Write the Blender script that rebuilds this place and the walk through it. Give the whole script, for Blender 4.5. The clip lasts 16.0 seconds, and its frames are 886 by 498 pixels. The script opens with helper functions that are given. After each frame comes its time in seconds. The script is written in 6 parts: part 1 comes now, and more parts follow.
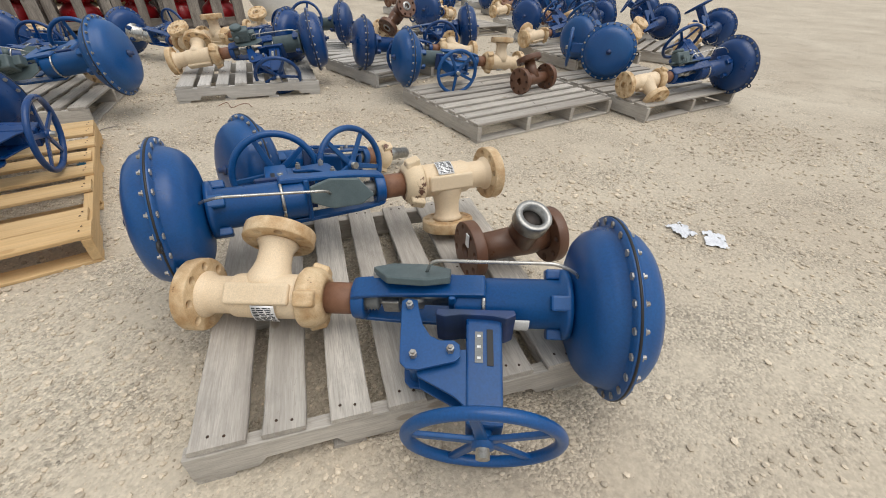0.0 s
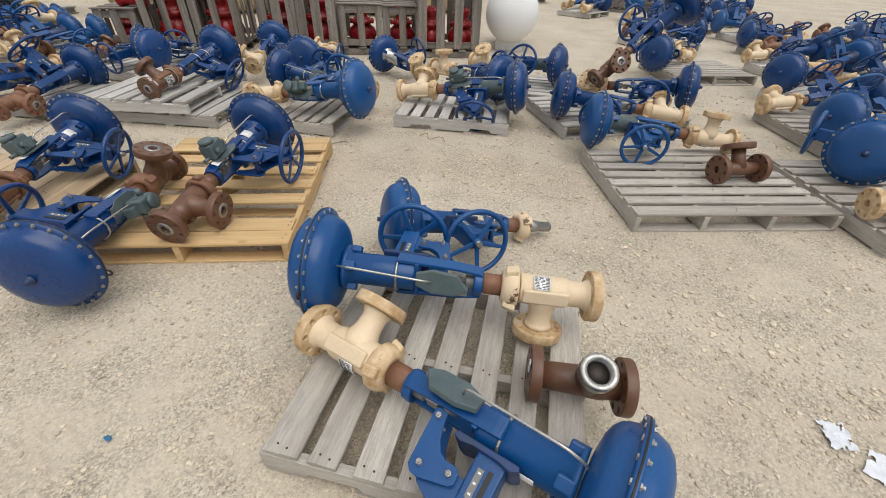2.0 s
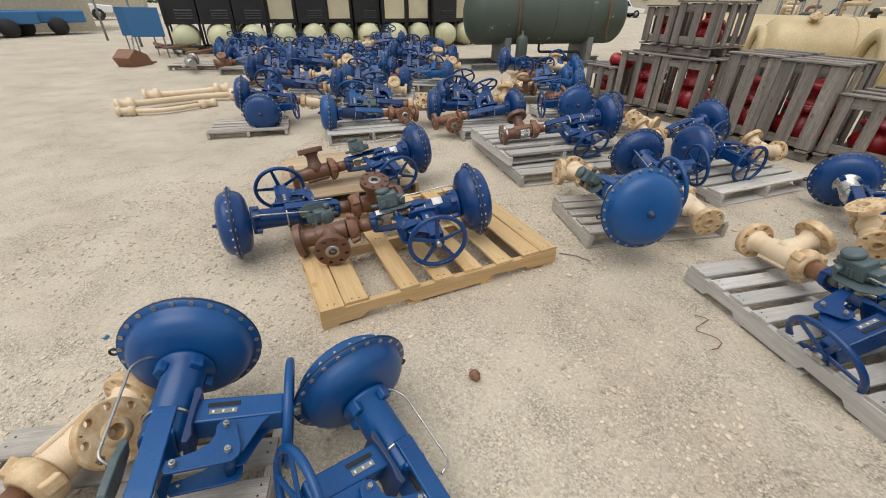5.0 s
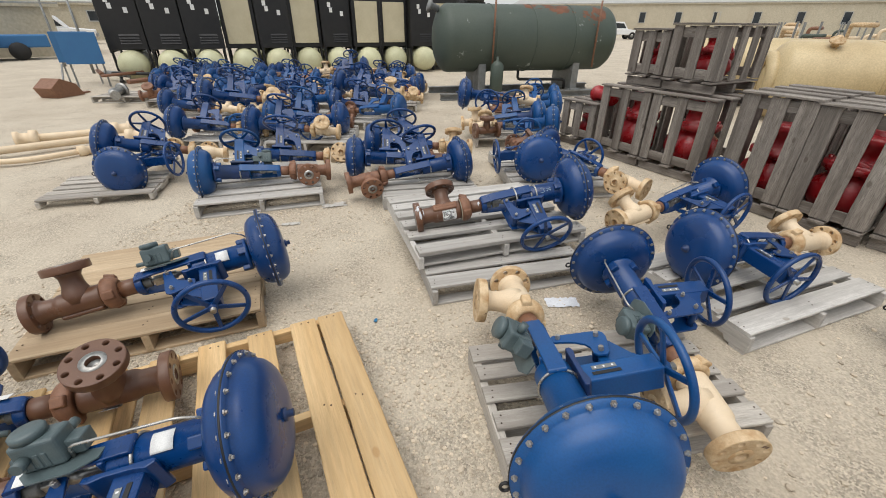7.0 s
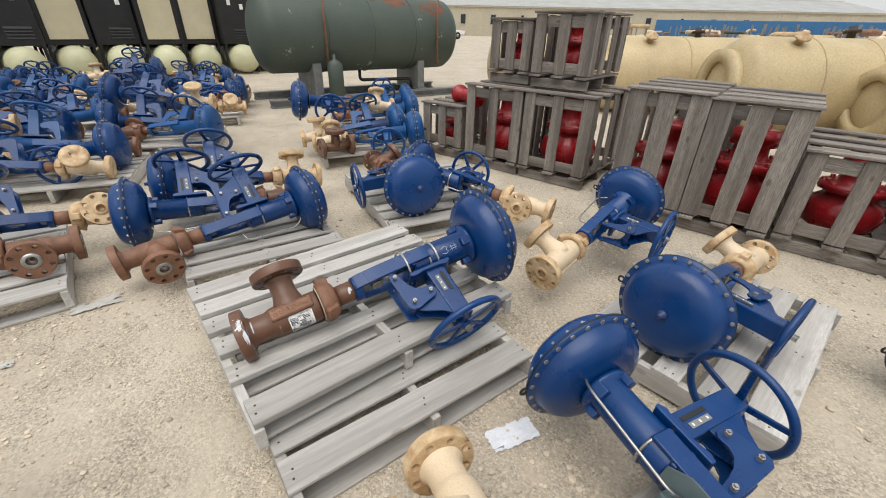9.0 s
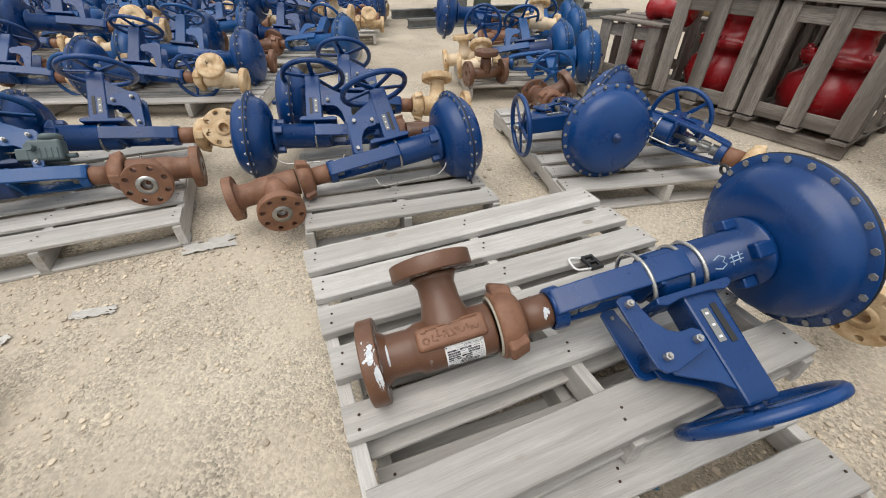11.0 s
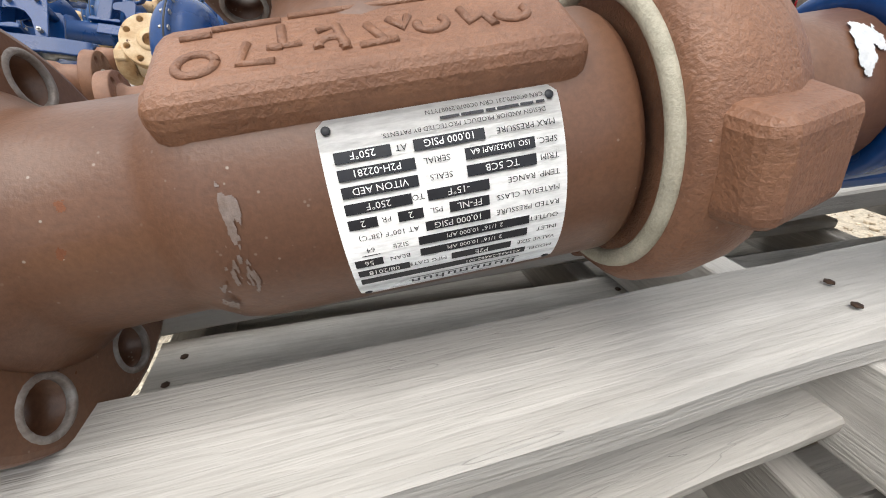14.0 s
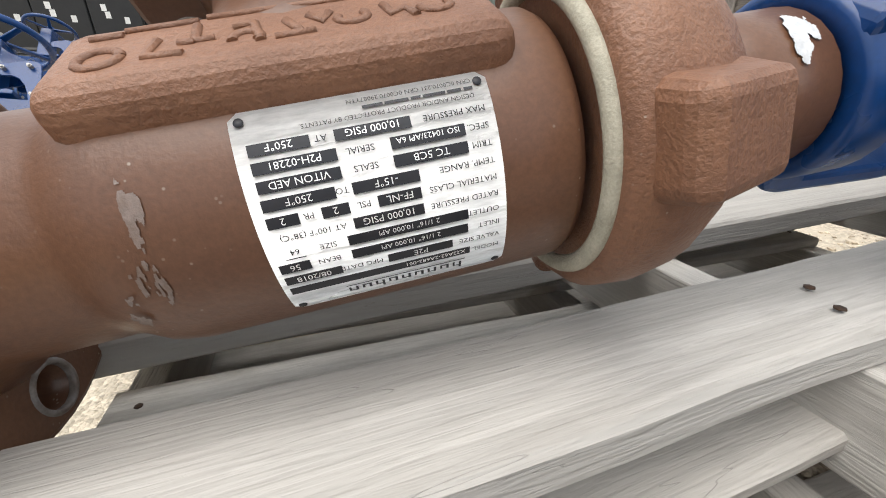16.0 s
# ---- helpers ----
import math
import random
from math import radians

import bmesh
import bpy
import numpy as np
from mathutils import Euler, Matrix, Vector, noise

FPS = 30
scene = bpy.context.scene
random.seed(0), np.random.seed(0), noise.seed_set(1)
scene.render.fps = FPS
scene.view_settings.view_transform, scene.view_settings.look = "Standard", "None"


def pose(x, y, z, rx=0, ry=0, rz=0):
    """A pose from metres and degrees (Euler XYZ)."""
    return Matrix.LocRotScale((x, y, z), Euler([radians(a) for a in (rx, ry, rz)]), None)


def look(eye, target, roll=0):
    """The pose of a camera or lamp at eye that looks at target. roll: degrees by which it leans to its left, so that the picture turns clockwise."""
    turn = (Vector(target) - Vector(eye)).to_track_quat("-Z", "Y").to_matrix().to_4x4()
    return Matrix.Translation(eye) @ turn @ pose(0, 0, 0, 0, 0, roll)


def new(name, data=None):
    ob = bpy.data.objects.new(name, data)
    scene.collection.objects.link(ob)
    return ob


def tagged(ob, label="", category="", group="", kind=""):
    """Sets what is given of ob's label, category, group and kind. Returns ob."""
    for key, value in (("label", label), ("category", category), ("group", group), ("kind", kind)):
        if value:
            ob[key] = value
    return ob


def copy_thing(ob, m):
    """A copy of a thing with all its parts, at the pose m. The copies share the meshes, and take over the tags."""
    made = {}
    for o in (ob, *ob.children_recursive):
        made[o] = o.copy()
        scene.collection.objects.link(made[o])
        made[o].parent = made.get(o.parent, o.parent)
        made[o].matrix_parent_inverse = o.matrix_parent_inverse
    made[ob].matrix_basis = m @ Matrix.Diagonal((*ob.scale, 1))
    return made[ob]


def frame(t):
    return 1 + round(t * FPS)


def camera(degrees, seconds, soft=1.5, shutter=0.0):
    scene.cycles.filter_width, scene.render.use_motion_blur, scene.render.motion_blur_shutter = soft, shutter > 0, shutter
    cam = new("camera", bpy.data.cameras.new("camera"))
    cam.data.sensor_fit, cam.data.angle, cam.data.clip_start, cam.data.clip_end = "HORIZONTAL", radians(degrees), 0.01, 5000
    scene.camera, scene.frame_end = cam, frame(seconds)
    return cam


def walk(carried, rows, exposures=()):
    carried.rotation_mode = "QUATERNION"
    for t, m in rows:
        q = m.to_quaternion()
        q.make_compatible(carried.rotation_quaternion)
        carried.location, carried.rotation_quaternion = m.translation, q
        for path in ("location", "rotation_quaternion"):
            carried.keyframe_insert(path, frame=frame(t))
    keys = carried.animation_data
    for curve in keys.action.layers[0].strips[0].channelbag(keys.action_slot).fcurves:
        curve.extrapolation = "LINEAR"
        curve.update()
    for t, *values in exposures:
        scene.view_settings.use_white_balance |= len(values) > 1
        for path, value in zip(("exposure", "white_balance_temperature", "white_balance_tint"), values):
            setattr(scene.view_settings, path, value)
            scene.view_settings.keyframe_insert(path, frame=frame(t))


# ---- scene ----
cam = camera(95.1, 16.0, soft=1.0)
PATH = [
    (0, (0.148, 0.702, 1.119), (0.178, 2.318, -0.059), 2.0),
    (0.5, (0.027, 0.512, 1.218), (-0.101, 2.093, -0.001), 2.0),
    (1, (0.034, 0.481, 1.305), (-0.303, 2.022, 0.075), 2.0),
    (1.5, (0.273, 0.633, 1.477), (-0.308, 2.095, 0.241), 1.7),
    (2, (0.427, 0.875, 1.543), (-0.355, 2.277, 0.35), 1.9),
    (2.5, (0.534, 1.234, 1.586), (-0.353, 2.624, 0.454), 2.0),
    (3, (0.643, 1.54, 1.575), (-0.529, 2.744, 0.49), 1.4),
    (3.5, (0.682, 1.866, 1.562), (-0.842, 2.609, 0.502), 0.9),
    (4, (0.644, 2.273, 1.559), (-1.03, 2.585, 0.51), 0.5),
    (4.2, (0.629, 2.45, 1.562), (-1.063, 2.623, 0.511), 0.6),
    (6.3, (-0.832, 3.429, 1.644), (-2.492, 2.955, 0.635), 0.2),
    (6.5, (-1.025, 3.477, 1.645), (-2.71, 3.042, 0.66), 0.1),
    (7, (-1.474, 3.582, 1.605), (-3.203, 3.334, 0.63), 0.5),
    (7.5, (-1.838, 3.66, 1.567), (-3.592, 3.612, 0.608), 0.7),
    (8, (-2.183, 3.608, 1.511), (-3.91, 3.922, 0.554), 1.3),
    (8.2, (-2.289, 3.581, 1.515), (-3.971, 4.083, 0.557), 1.6),
    (10.3, (-3.2478, 3.3443, 1.3498), (-4.9452, 3.425, 0.2952), 0.24),
    (10.5, (-3.2874, 3.3011, 1.3319), (-4.9643, 3.3531, 0.2431), 0.27),
    (11, (-3.5038, 3.2303, 1.1988), (-5.0959, 3.1219, -0.0067), 0.23),
    (11.5, (-3.7867, 3.2213, 0.9041), (-5.2401, 2.9428, -0.4412), 0.07),
    (12, (-3.8995, 3.1802, 0.6754), (-5.3206, 2.8652, -0.6962), 2.15),
    (12.5, (-3.9483, 3.197, 0.5505), (-5.4004, 2.89, -0.7901), 2.71),
    (13, (-3.9701, 3.2364, 0.4959), (-5.5213, 2.9316, -0.7291), 2.18),
    (13.5, (-3.9741, 3.2574, 0.4643), (-5.624, 3.0214, -0.6412), 1.88),
    (14, (-3.9887, 3.2621, 0.4528), (-5.717, 3.0367, -0.528), 0.98),
    (14.5, (-4.012, 3.2844, 0.4233), (-5.7936, 2.9885, -0.436), -1.16),
    (15, (-3.9945, 3.2816, 0.4071), (-5.7964, 3.039, -0.4261), -0.94),
    (15.5, (-4.0005, 3.2782, 0.421), (-5.8181, 3.0626, -0.3851), -1.02),
    (16, (-3.9952, 3.2865, 0.4286), (-5.8259, 3.0755, -0.3484), -1.21),
]
walk(cam, [(t, look(eye, target, roll)) for t, eye, target, roll in PATH],
     [(0, 0.1), (4, 0.1), (7, 0.22), (10.5, 0.32), (11.5, 0.27), (12.5, 0.28), (13, 0.6), (13.5, 0.75), (14, 0.86), (16, 0.84)])

# ---- light ----
SUN_EL, SUN_ROT = radians(70), radians(122)
world = bpy.data.worlds.new("overcast_sky")
scene.world = world
world.use_nodes = True
wn = world.node_tree
wn.nodes.clear()
w_out = wn.nodes.new("ShaderNodeOutputWorld")
w_bg = wn.nodes.new("ShaderNodeBackground")
w_sky = wn.nodes.new("ShaderNodeTexSky")
w_sky.sky_type, w_sky.sun_disc = "NISHITA", False
w_sky.sun_elevation, w_sky.sun_rotation = SUN_EL, SUN_ROT
w_sky.air_density, w_sky.dust_density, w_sky.ozone_density = 1.0, 4.0, 1.0
w_mix = wn.nodes.new("ShaderNodeMix")
w_mix.data_type, w_mix.blend_type = "RGBA", "MIX"
w_mix.inputs["Factor"].default_value = 0.75
w_mix.inputs["B"].default_value = (7.35, 7.5, 7.5, 1)
wn.links.new(w_sky.outputs["Color"], w_mix.inputs["A"])
wn.links.new(w_mix.outputs["Result"], w_bg.inputs["Color"])
w_bg.inputs["Strength"].default_value = 0.1
wn.links.new(w_bg.outputs["Background"], w_out.inputs["Surface"])
sun = new("sun", bpy.data.lights.new("sun", "SUN"))
sun.data.energy, sun.data.angle, sun.data.color = 1.7, radians(60), (1.0, 0.97, 0.935)
sun.matrix_world = look((0, 0, 30), (-30 * math.cos(SUN_EL) * math.sin(SUN_ROT), -30 * math.cos(SUN_EL) * math.cos(SUN_ROT), 30 - 30 * math.sin(SUN_EL)))


# ---- materials ----
def material(name, base, second=None, rough=0.6, metal=0.0, scale=20.0, grain=300.0, bump=0.15, dist=0.002, spots=None, spot_at=0.7,
             spot_scale=6.0, stretch=None, per_object=0.06):
    """A paint or stone: two colours mixed by a coarse noise, a fine grain, worn spots, relief, and a small shift from object to object."""
    m = bpy.data.materials.new(name)
    m.use_nodes = True
    nt = m.node_tree
    b = nt.nodes["Principled BSDF"]
    lk = nt.links.new
    tc = nt.nodes.new("ShaderNodeTexCoord")
    oi = nt.nodes.new("ShaderNodeObjectInfo")
    add = nt.nodes.new("ShaderNodeVectorMath")
    add.operation = "MULTIPLY_ADD"
    add.inputs[1].default_value = stretch or (1, 1, 1)
    mul = nt.nodes.new("ShaderNodeMath")
    mul.operation, mul.inputs[1].default_value = "MULTIPLY", 37.0
    lk(oi.outputs["Random"], mul.inputs[0])
    lk(tc.outputs["Object"], add.inputs[0])
    lk(mul.outputs[0], add.inputs[2])

    def noise_tex(s, detail=5.0, r=0.6):
        n = nt.nodes.new("ShaderNodeTexNoise")
        n.inputs["Scale"].default_value, n.inputs["Detail"].default_value, n.inputs["Roughness"].default_value = s, detail, r
        lk(add.outputs[0], n.inputs["Vector"])
        return n

    def ramp(src, lo, hi):
        r = nt.nodes.new("ShaderNodeMapRange")
        r.inputs["From Min"].default_value, r.inputs["From Max"].default_value = lo, hi
        lk(src, r.inputs["Value"])
        return r.outputs["Result"]

    def mix(fac, a, c):
        x = nt.nodes.new("ShaderNodeMix")
        x.data_type = "RGBA"
        lk(fac, x.inputs["Factor"])
        for key, v in (("A", a), ("B", c)):
            if isinstance(v, tuple):
                x.inputs[key].default_value = (*v, 1)
            else:
                lk(v, x.inputs[key])
        return x.outputs["Result"]

    second = second or tuple(c * 0.75 for c in base)
    coarse, fine = noise_tex(scale), noise_tex(grain, 3.0)
    col = mix(ramp(coarse.outputs["Fac"], 0.35, 0.68), base, second)
    hsv = nt.nodes.new("ShaderNodeHueSaturation")
    lk(col, hsv.inputs["Color"])
    val = nt.nodes.new("ShaderNodeMapRange")
    val.inputs["To Min"].default_value, val.inputs["To Max"].default_value = 1 - per_object, 1 + per_object
    lk(oi.outputs["Random"], val.inputs["Value"])
    var = nt.nodes.new("ShaderNodeMath")
    var.operation = "MULTIPLY"
    lk(val.outputs["Result"], var.inputs[0])
    fr = nt.nodes.new("ShaderNodeMapRange")
    fr.inputs["From Min"].default_value, fr.inputs["From Max"].default_value = 0.3, 0.7
    fr.inputs["To Min"].default_value, fr.inputs["To Max"].default_value = 0.86, 1.12
    lk(fine.outputs["Fac"], fr.inputs["Value"])
    lk(fr.outputs["Result"], var.inputs[1])
    lk(var.outputs[0], hsv.inputs["Value"])
    col = hsv.outputs["Color"]
    if spots:
        sp = noise_tex(spot_scale, 8.0, 0.65)
        col = mix(ramp(sp.outputs["Fac"], spot_at, spot_at + 0.03), col, spots)
    lk(col, b.inputs["Base Color"])
    rr = nt.nodes.new("ShaderNodeMapRange")
    rr.inputs["From Min"].default_value, rr.inputs["From Max"].default_value = 0.3, 0.7
    rr.inputs["To Min"].default_value, rr.inputs["To Max"].default_value = max(rough - 0.1, 0.05), min(rough + 0.12, 1)
    lk(coarse.outputs["Fac"], rr.inputs["Value"])
    lk(rr.outputs["Result"], b.inputs["Roughness"])
    b.inputs["Metallic"].default_value = metal
    bp = nt.nodes.new("ShaderNodeBump")
    bp.inputs["Strength"].default_value, bp.inputs["Distance"].default_value = bump, dist
    lk(fine.outputs["Fac"], bp.inputs["Height"])
    lk(bp.outputs["Normal"], b.inputs["Normal"])
    return m


def wood(name, light, dark, streak=0.5, knots=(0.1, 0.06, 0.04)):
    """Sawn board: long grain along the board, cracks, knots and a shade of its own for each piece."""
    m = material(name, light, dark, rough=0.85, scale=7.0, grain=60.0, bump=0.5, dist=0.004, stretch=(0.06, 1.0, 1.0), per_object=0.16,
                 spots=knots, spot_at=0.735, spot_scale=26.0)
    nt = m.node_tree
    b = nt.nodes["Principled BSDF"]
    old = b.inputs["Base Color"].links[0].from_socket
    vec = next(n for n in nt.nodes if n.bl_idname == "ShaderNodeVectorMath").outputs[0]
    st = nt.nodes.new("ShaderNodeTexNoise")
    st.inputs["Scale"].default_value, st.inputs["Detail"].default_value, st.inputs["Distortion"].default_value = 260.0, 6.0, 0.6
    nt.links.new(vec, st.inputs["Vector"])
    r = nt.nodes.new("ShaderNodeMapRange")
    r.inputs["From Min"].default_value, r.inputs["From Max"].default_value = 0.42, 0.66
    r.inputs["To Max"].default_value = streak
    nt.links.new(st.outputs["Fac"], r.inputs["Value"])
    x = nt.nodes.new("ShaderNodeMix")
    x.data_type, x.blend_type = "RGBA", "MIX"
    x.inputs["B"].default_value = (*dark, 1)
    nt.links.new(r.outputs["Result"], x.inputs["Factor"])
    nt.links.new(old, x.inputs["A"])
    # long fine cracks
    ck = nt.nodes.new("ShaderNodeTexNoise")
    ck.inputs["Scale"].default_value, ck.inputs["Detail"].default_value = 34.0, 3.0
    nt.links.new(vec, ck.inputs["Vector"])
    cr = nt.nodes.new("ShaderNodeMapRange")
    cr.inputs["From Min"].default_value, cr.inputs["From Max"].default_value = 0.0022, 0.0
    cr.inputs["To Max"].default_value = 0.3
    ab = nt.nodes.new("ShaderNodeMath")
    ab.operation, ab.inputs[1].default_value = "SUBTRACT", 0.585
    nt.links.new(ck.outputs["Fac"], ab.inputs[0])
    ab2 = nt.nodes.new("ShaderNodeMath")
    ab2.operation = "ABSOLUTE"
    nt.links.new(ab.outputs[0], ab2.inputs[0])
    nt.links.new(ab2.outputs[0], cr.inputs["Value"])
    y = nt.nodes.new("ShaderNodeMix")
    y.data_type = "RGBA"
    y.inputs["B"].default_value = (dark[0] * 0.35, dark[1] * 0.33, dark[2] * 0.3, 1)
    nt.links.new(cr.outputs["Result"], y.inputs["Factor"])
    nt.links.new(x.outputs["Result"], y.inputs["A"])
    nt.links.new(y.outputs["Result"], b.inputs["Base Color"])
    # round knots, darker than the board
    mp = nt.nodes.new("ShaderNodeVectorMath")
    mp.operation, mp.inputs[1].default_value = "MULTIPLY_ADD", (0.55, 1.0, 1.0)
    src = next(n for n in nt.nodes if n.bl_idname == "ShaderNodeTexCoord").outputs["Object"]
    nt.links.new(src, mp.inputs[0])
    nt.links.new(next(n for n in nt.nodes if n.bl_idname == "ShaderNodeMath" and n.operation == "MULTIPLY").outputs[0], mp.inputs[2])
    vo = nt.nodes.new("ShaderNodeTexVoronoi")
    vo.inputs["Scale"].default_value = 6.0
    nt.links.new(mp.outputs[0], vo.inputs["Vector"])
    kr = nt.nodes.new("ShaderNodeMapRange")
    kr.inputs["From Min"].default_value, kr.inputs["From Max"].default_value = 0.105, 0.07
    kr.inputs["To Max"].default_value = 0.6
    nt.links.new(vo.outputs["Distance"], kr.inputs["Value"])
    kx = nt.nodes.new("ShaderNodeMix")
    kx.data_type = "RGBA"
    kx.inputs["B"].default_value = (dark[0] * 0.75, dark[1] * 0.66, dark[2] * 0.55, 1)
    nt.links.new(kr.outputs["Result"], kx.inputs["Factor"])
    nt.links.new(y.outputs["Result"], kx.inputs["A"])
    nt.links.new(kx.outputs["Result"], b.inputs["Base Color"])
    bump = b.inputs["Normal"].links[0].from_node
    hh = nt.nodes.new("ShaderNodeMath")
    hh.operation = "SUBTRACT"
    nt.links.new(st.outputs["Fac"], hh.inputs[0])
    nt.links.new(cr.outputs["Result"], hh.inputs[1])
    nt.links.new(hh.outputs[0], bump.inputs["Height"])
    bump.inputs["Strength"].default_value, bump.inputs["Distance"].default_value = 0.55, 0.0035
    return m


def dusted(m, scale=150.0, size=0.055, tone=(0.42, 0.37, 0.31)):
    """Fine pale dust specks and small nicks, in drifts."""
    nt = m.node_tree
    b = nt.nodes["Principled BSDF"]
    src = b.inputs["Base Color"].links[0].from_socket
    tc = next(n for n in nt.nodes if n.bl_idname == "ShaderNodeTexCoord").outputs["Object"]
    vo = nt.nodes.new("ShaderNodeTexVoronoi")
    vo.inputs["Scale"].default_value = scale
    drift = nt.nodes.new("ShaderNodeTexNoise")
    drift.inputs["Scale"].default_value, drift.inputs["Detail"].default_value = 16.0, 6.0
    for n in (vo, drift):
        nt.links.new(tc, n.inputs["Vector"])
    near = nt.nodes.new("ShaderNodeMapRange")
    near.inputs["From Min"].default_value, near.inputs["From Max"].default_value = size + 0.06, size
    nt.links.new(vo.outputs["Distance"], near.inputs["Value"])
    where = nt.nodes.new("ShaderNodeMapRange")
    where.inputs["From Min"].default_value, where.inputs["From Max"].default_value = 0.5, 0.66
    where.inputs["To Max"].default_value = 0.85
    nt.links.new(drift.outputs["Fac"], where.inputs["Value"])
    both = nt.nodes.new("ShaderNodeMath")
    both.operation = "MULTIPLY"
    nt.links.new(near.outputs["Result"], both.inputs[0])
    nt.links.new(where.outputs["Result"], both.inputs[1])
    x = nt.nodes.new("ShaderNodeMix")
    x.data_type = "RGBA"
    x.inputs["B"].default_value = (*tone, 1)
    nt.links.new(both.outputs[0], x.inputs["Factor"])
    nt.links.new(src, x.inputs["A"])
    nt.links.new(x.outputs["Result"], b.inputs["Base Color"])
    return m


def blotched(m, tone, scale=9.0):
    """Grey weather stains over sawn wood, wider than the grain."""
    nt = m.node_tree
    b = nt.nodes["Principled BSDF"]
    src = b.inputs["Base Color"].links[0].from_socket
    vec = next(n for n in nt.nodes if n.bl_idname == "ShaderNodeVectorMath" and n.operation == "MULTIPLY_ADD" and n.inputs[1].default_value[0] > 0.3).outputs[0]
    n = nt.nodes.new("ShaderNodeTexNoise")
    n.inputs["Scale"].default_value, n.inputs["Detail"].default_value, n.inputs["Roughness"].default_value = scale, 9.0, 0.72
    nt.links.new(vec, n.inputs["Vector"])
    r = nt.nodes.new("ShaderNodeMapRange")
    r.inputs["From Min"].default_value, r.inputs["From Max"].default_value = 0.5, 0.72
    r.inputs["To Max"].default_value = 0.55
    nt.links.new(n.outputs["Fac"], r.inputs["Value"])
    x = nt.nodes.new("ShaderNodeMix")
    x.data_type = "RGBA"
    x.inputs["B"].default_value = (*tone, 1)
    nt.links.new(r.outputs["Result"], x.inputs["Factor"])
    nt.links.new(src, x.inputs["A"])
    nt.links.new(x.outputs["Result"], b.inputs["Base Color"])
    return m


BLUE = material("blue_paint", (0.0016, 0.034, 0.142), (0.002, 0.044, 0.170), rough=0.30, scale=5.0, grain=180.0, bump=0.05, dist=0.001,
                spots=(0.05, 0.045, 0.04), spot_at=0.74, spot_scale=9.0, per_object=0.12)
BLUE_FADED = material("faded_blue_paint", (0.0022, 0.056, 0.200), (0.0035, 0.074, 0.235), rough=0.36, scale=4.0, grain=150.0, bump=0.06, dist=0.001,
                      spots=(0.06, 0.06, 0.06), spot_at=0.73, spot_scale=7.0, per_object=0.1)
BLUE_DARK = material("navy_blue_paint", (0.009, 0.035, 0.14), (0.02, 0.04, 0.09), rough=0.45, scale=8.0, bump=0.06, per_object=0.12)
BROWN = material("brown_primer", (0.150, 0.072, 0.040), (0.112, 0.051, 0.029), rough=0.36, scale=9.0, grain=380.0, bump=0.16, dist=0.0012,
                 spots=(0.20, 0.075, 0.025), spot_at=0.69, spot_scale=16.0)
RUST = material("rusty_casting", (0.245, 0.117, 0.064), (0.160, 0.073, 0.041), rough=0.52, scale=18.0, grain=420.0, bump=0.55, dist=0.002,
                spots=(0.11, 0.03, 0.015), spot_at=0.69, spot_scale=26.0)
CREAM = material("cream_paint", (0.74, 0.60, 0.42), (0.68, 0.53, 0.35), rough=0.5, scale=6.0, bump=0.1, dist=0.001,
                 spots=(0.22, 0.10, 0.045), spot_at=0.73, spot_scale=15.0, per_object=0.06)
TAN = material("rust_stained_cream_paint", (0.68, 0.52, 0.32), (0.42, 0.25, 0.11), rough=0.6, scale=16.0, bump=0.15, dist=0.001,
               spots=(0.10, 0.045, 0.025), spot_at=0.64, spot_scale=18.0)
CREAM_CHIPPED = material("chipped_cream_paint", (0.72, 0.58, 0.39), (0.66, 0.51, 0.33), rough=0.5, scale=8.0, bump=0.2, dist=0.001,
                         spots=(0.13, 0.06, 0.035), spot_at=0.56, spot_scale=17.0)
STEEL = material("bare_steel", (0.45, 0.45, 0.43), (0.30, 0.29, 0.27), rough=0.38, metal=0.9, scale=40.0, bump=0.05)
BOLT = material("zinc_bolt", (0.42, 0.43, 0.43), (0.28, 0.24, 0.2), rough=0.45, metal=0.6, scale=60.0, bump=0.05)
# shade of open bores put into the colour; also a dark rusty nozzle
DARK = material("bore_shade_and_dark_metal", (0.035, 0.03, 0.028), (0.06, 0.045, 0.035), rough=0.7, scale=40.0)
BLACK = material("black_paint", (0.008, 0.008, 0.009), (0.016, 0.016, 0.016), rough=0.45, scale=6.0, bump=0.05)
DEVICE = material("grey_green_enamel", (0.10, 0.135, 0.14), (0.07, 0.10, 0.105), rough=0.4, scale=12.0, bump=0.08)
TUBING = material("stainless_tubing", (0.55, 0.54, 0.51), (0.42, 0.4, 0.36), rough=0.3, metal=0.85, scale=30.0, bump=0.02)
WHITE_TAG = material("printed_white_tag", (0.78, 0.78, 0.76), (0.7, 0.7, 0.68), rough=0.5, scale=30.0, bump=0.02)
PLATE = material("brushed_aluminium_plate", (0.93, 0.93, 0.92), (0.88, 0.88, 0.87), rough=0.35, metal=0.35, scale=25.0, grain=600.0, bump=0.03,
                 stretch=(0.2, 1, 1))
INK = material("black_ink", (0.012, 0.014, 0.02), (0.02, 0.02, 0.025), rough=0.5, scale=90.0, bump=0.0)
GREASE = material("weathered_sealant_ring", (0.46, 0.43, 0.34), (0.33, 0.31, 0.24), rough=0.75, scale=60.0, grain=700.0, bump=0.4,
                  spots=(0.10, 0.17, 0.19), spot_at=0.63, spot_scale=25.0)
WOOD_GREY = wood("weathered_grey_wood", (0.52, 0.485, 0.43), (0.30, 0.27, 0.235), 0.55)
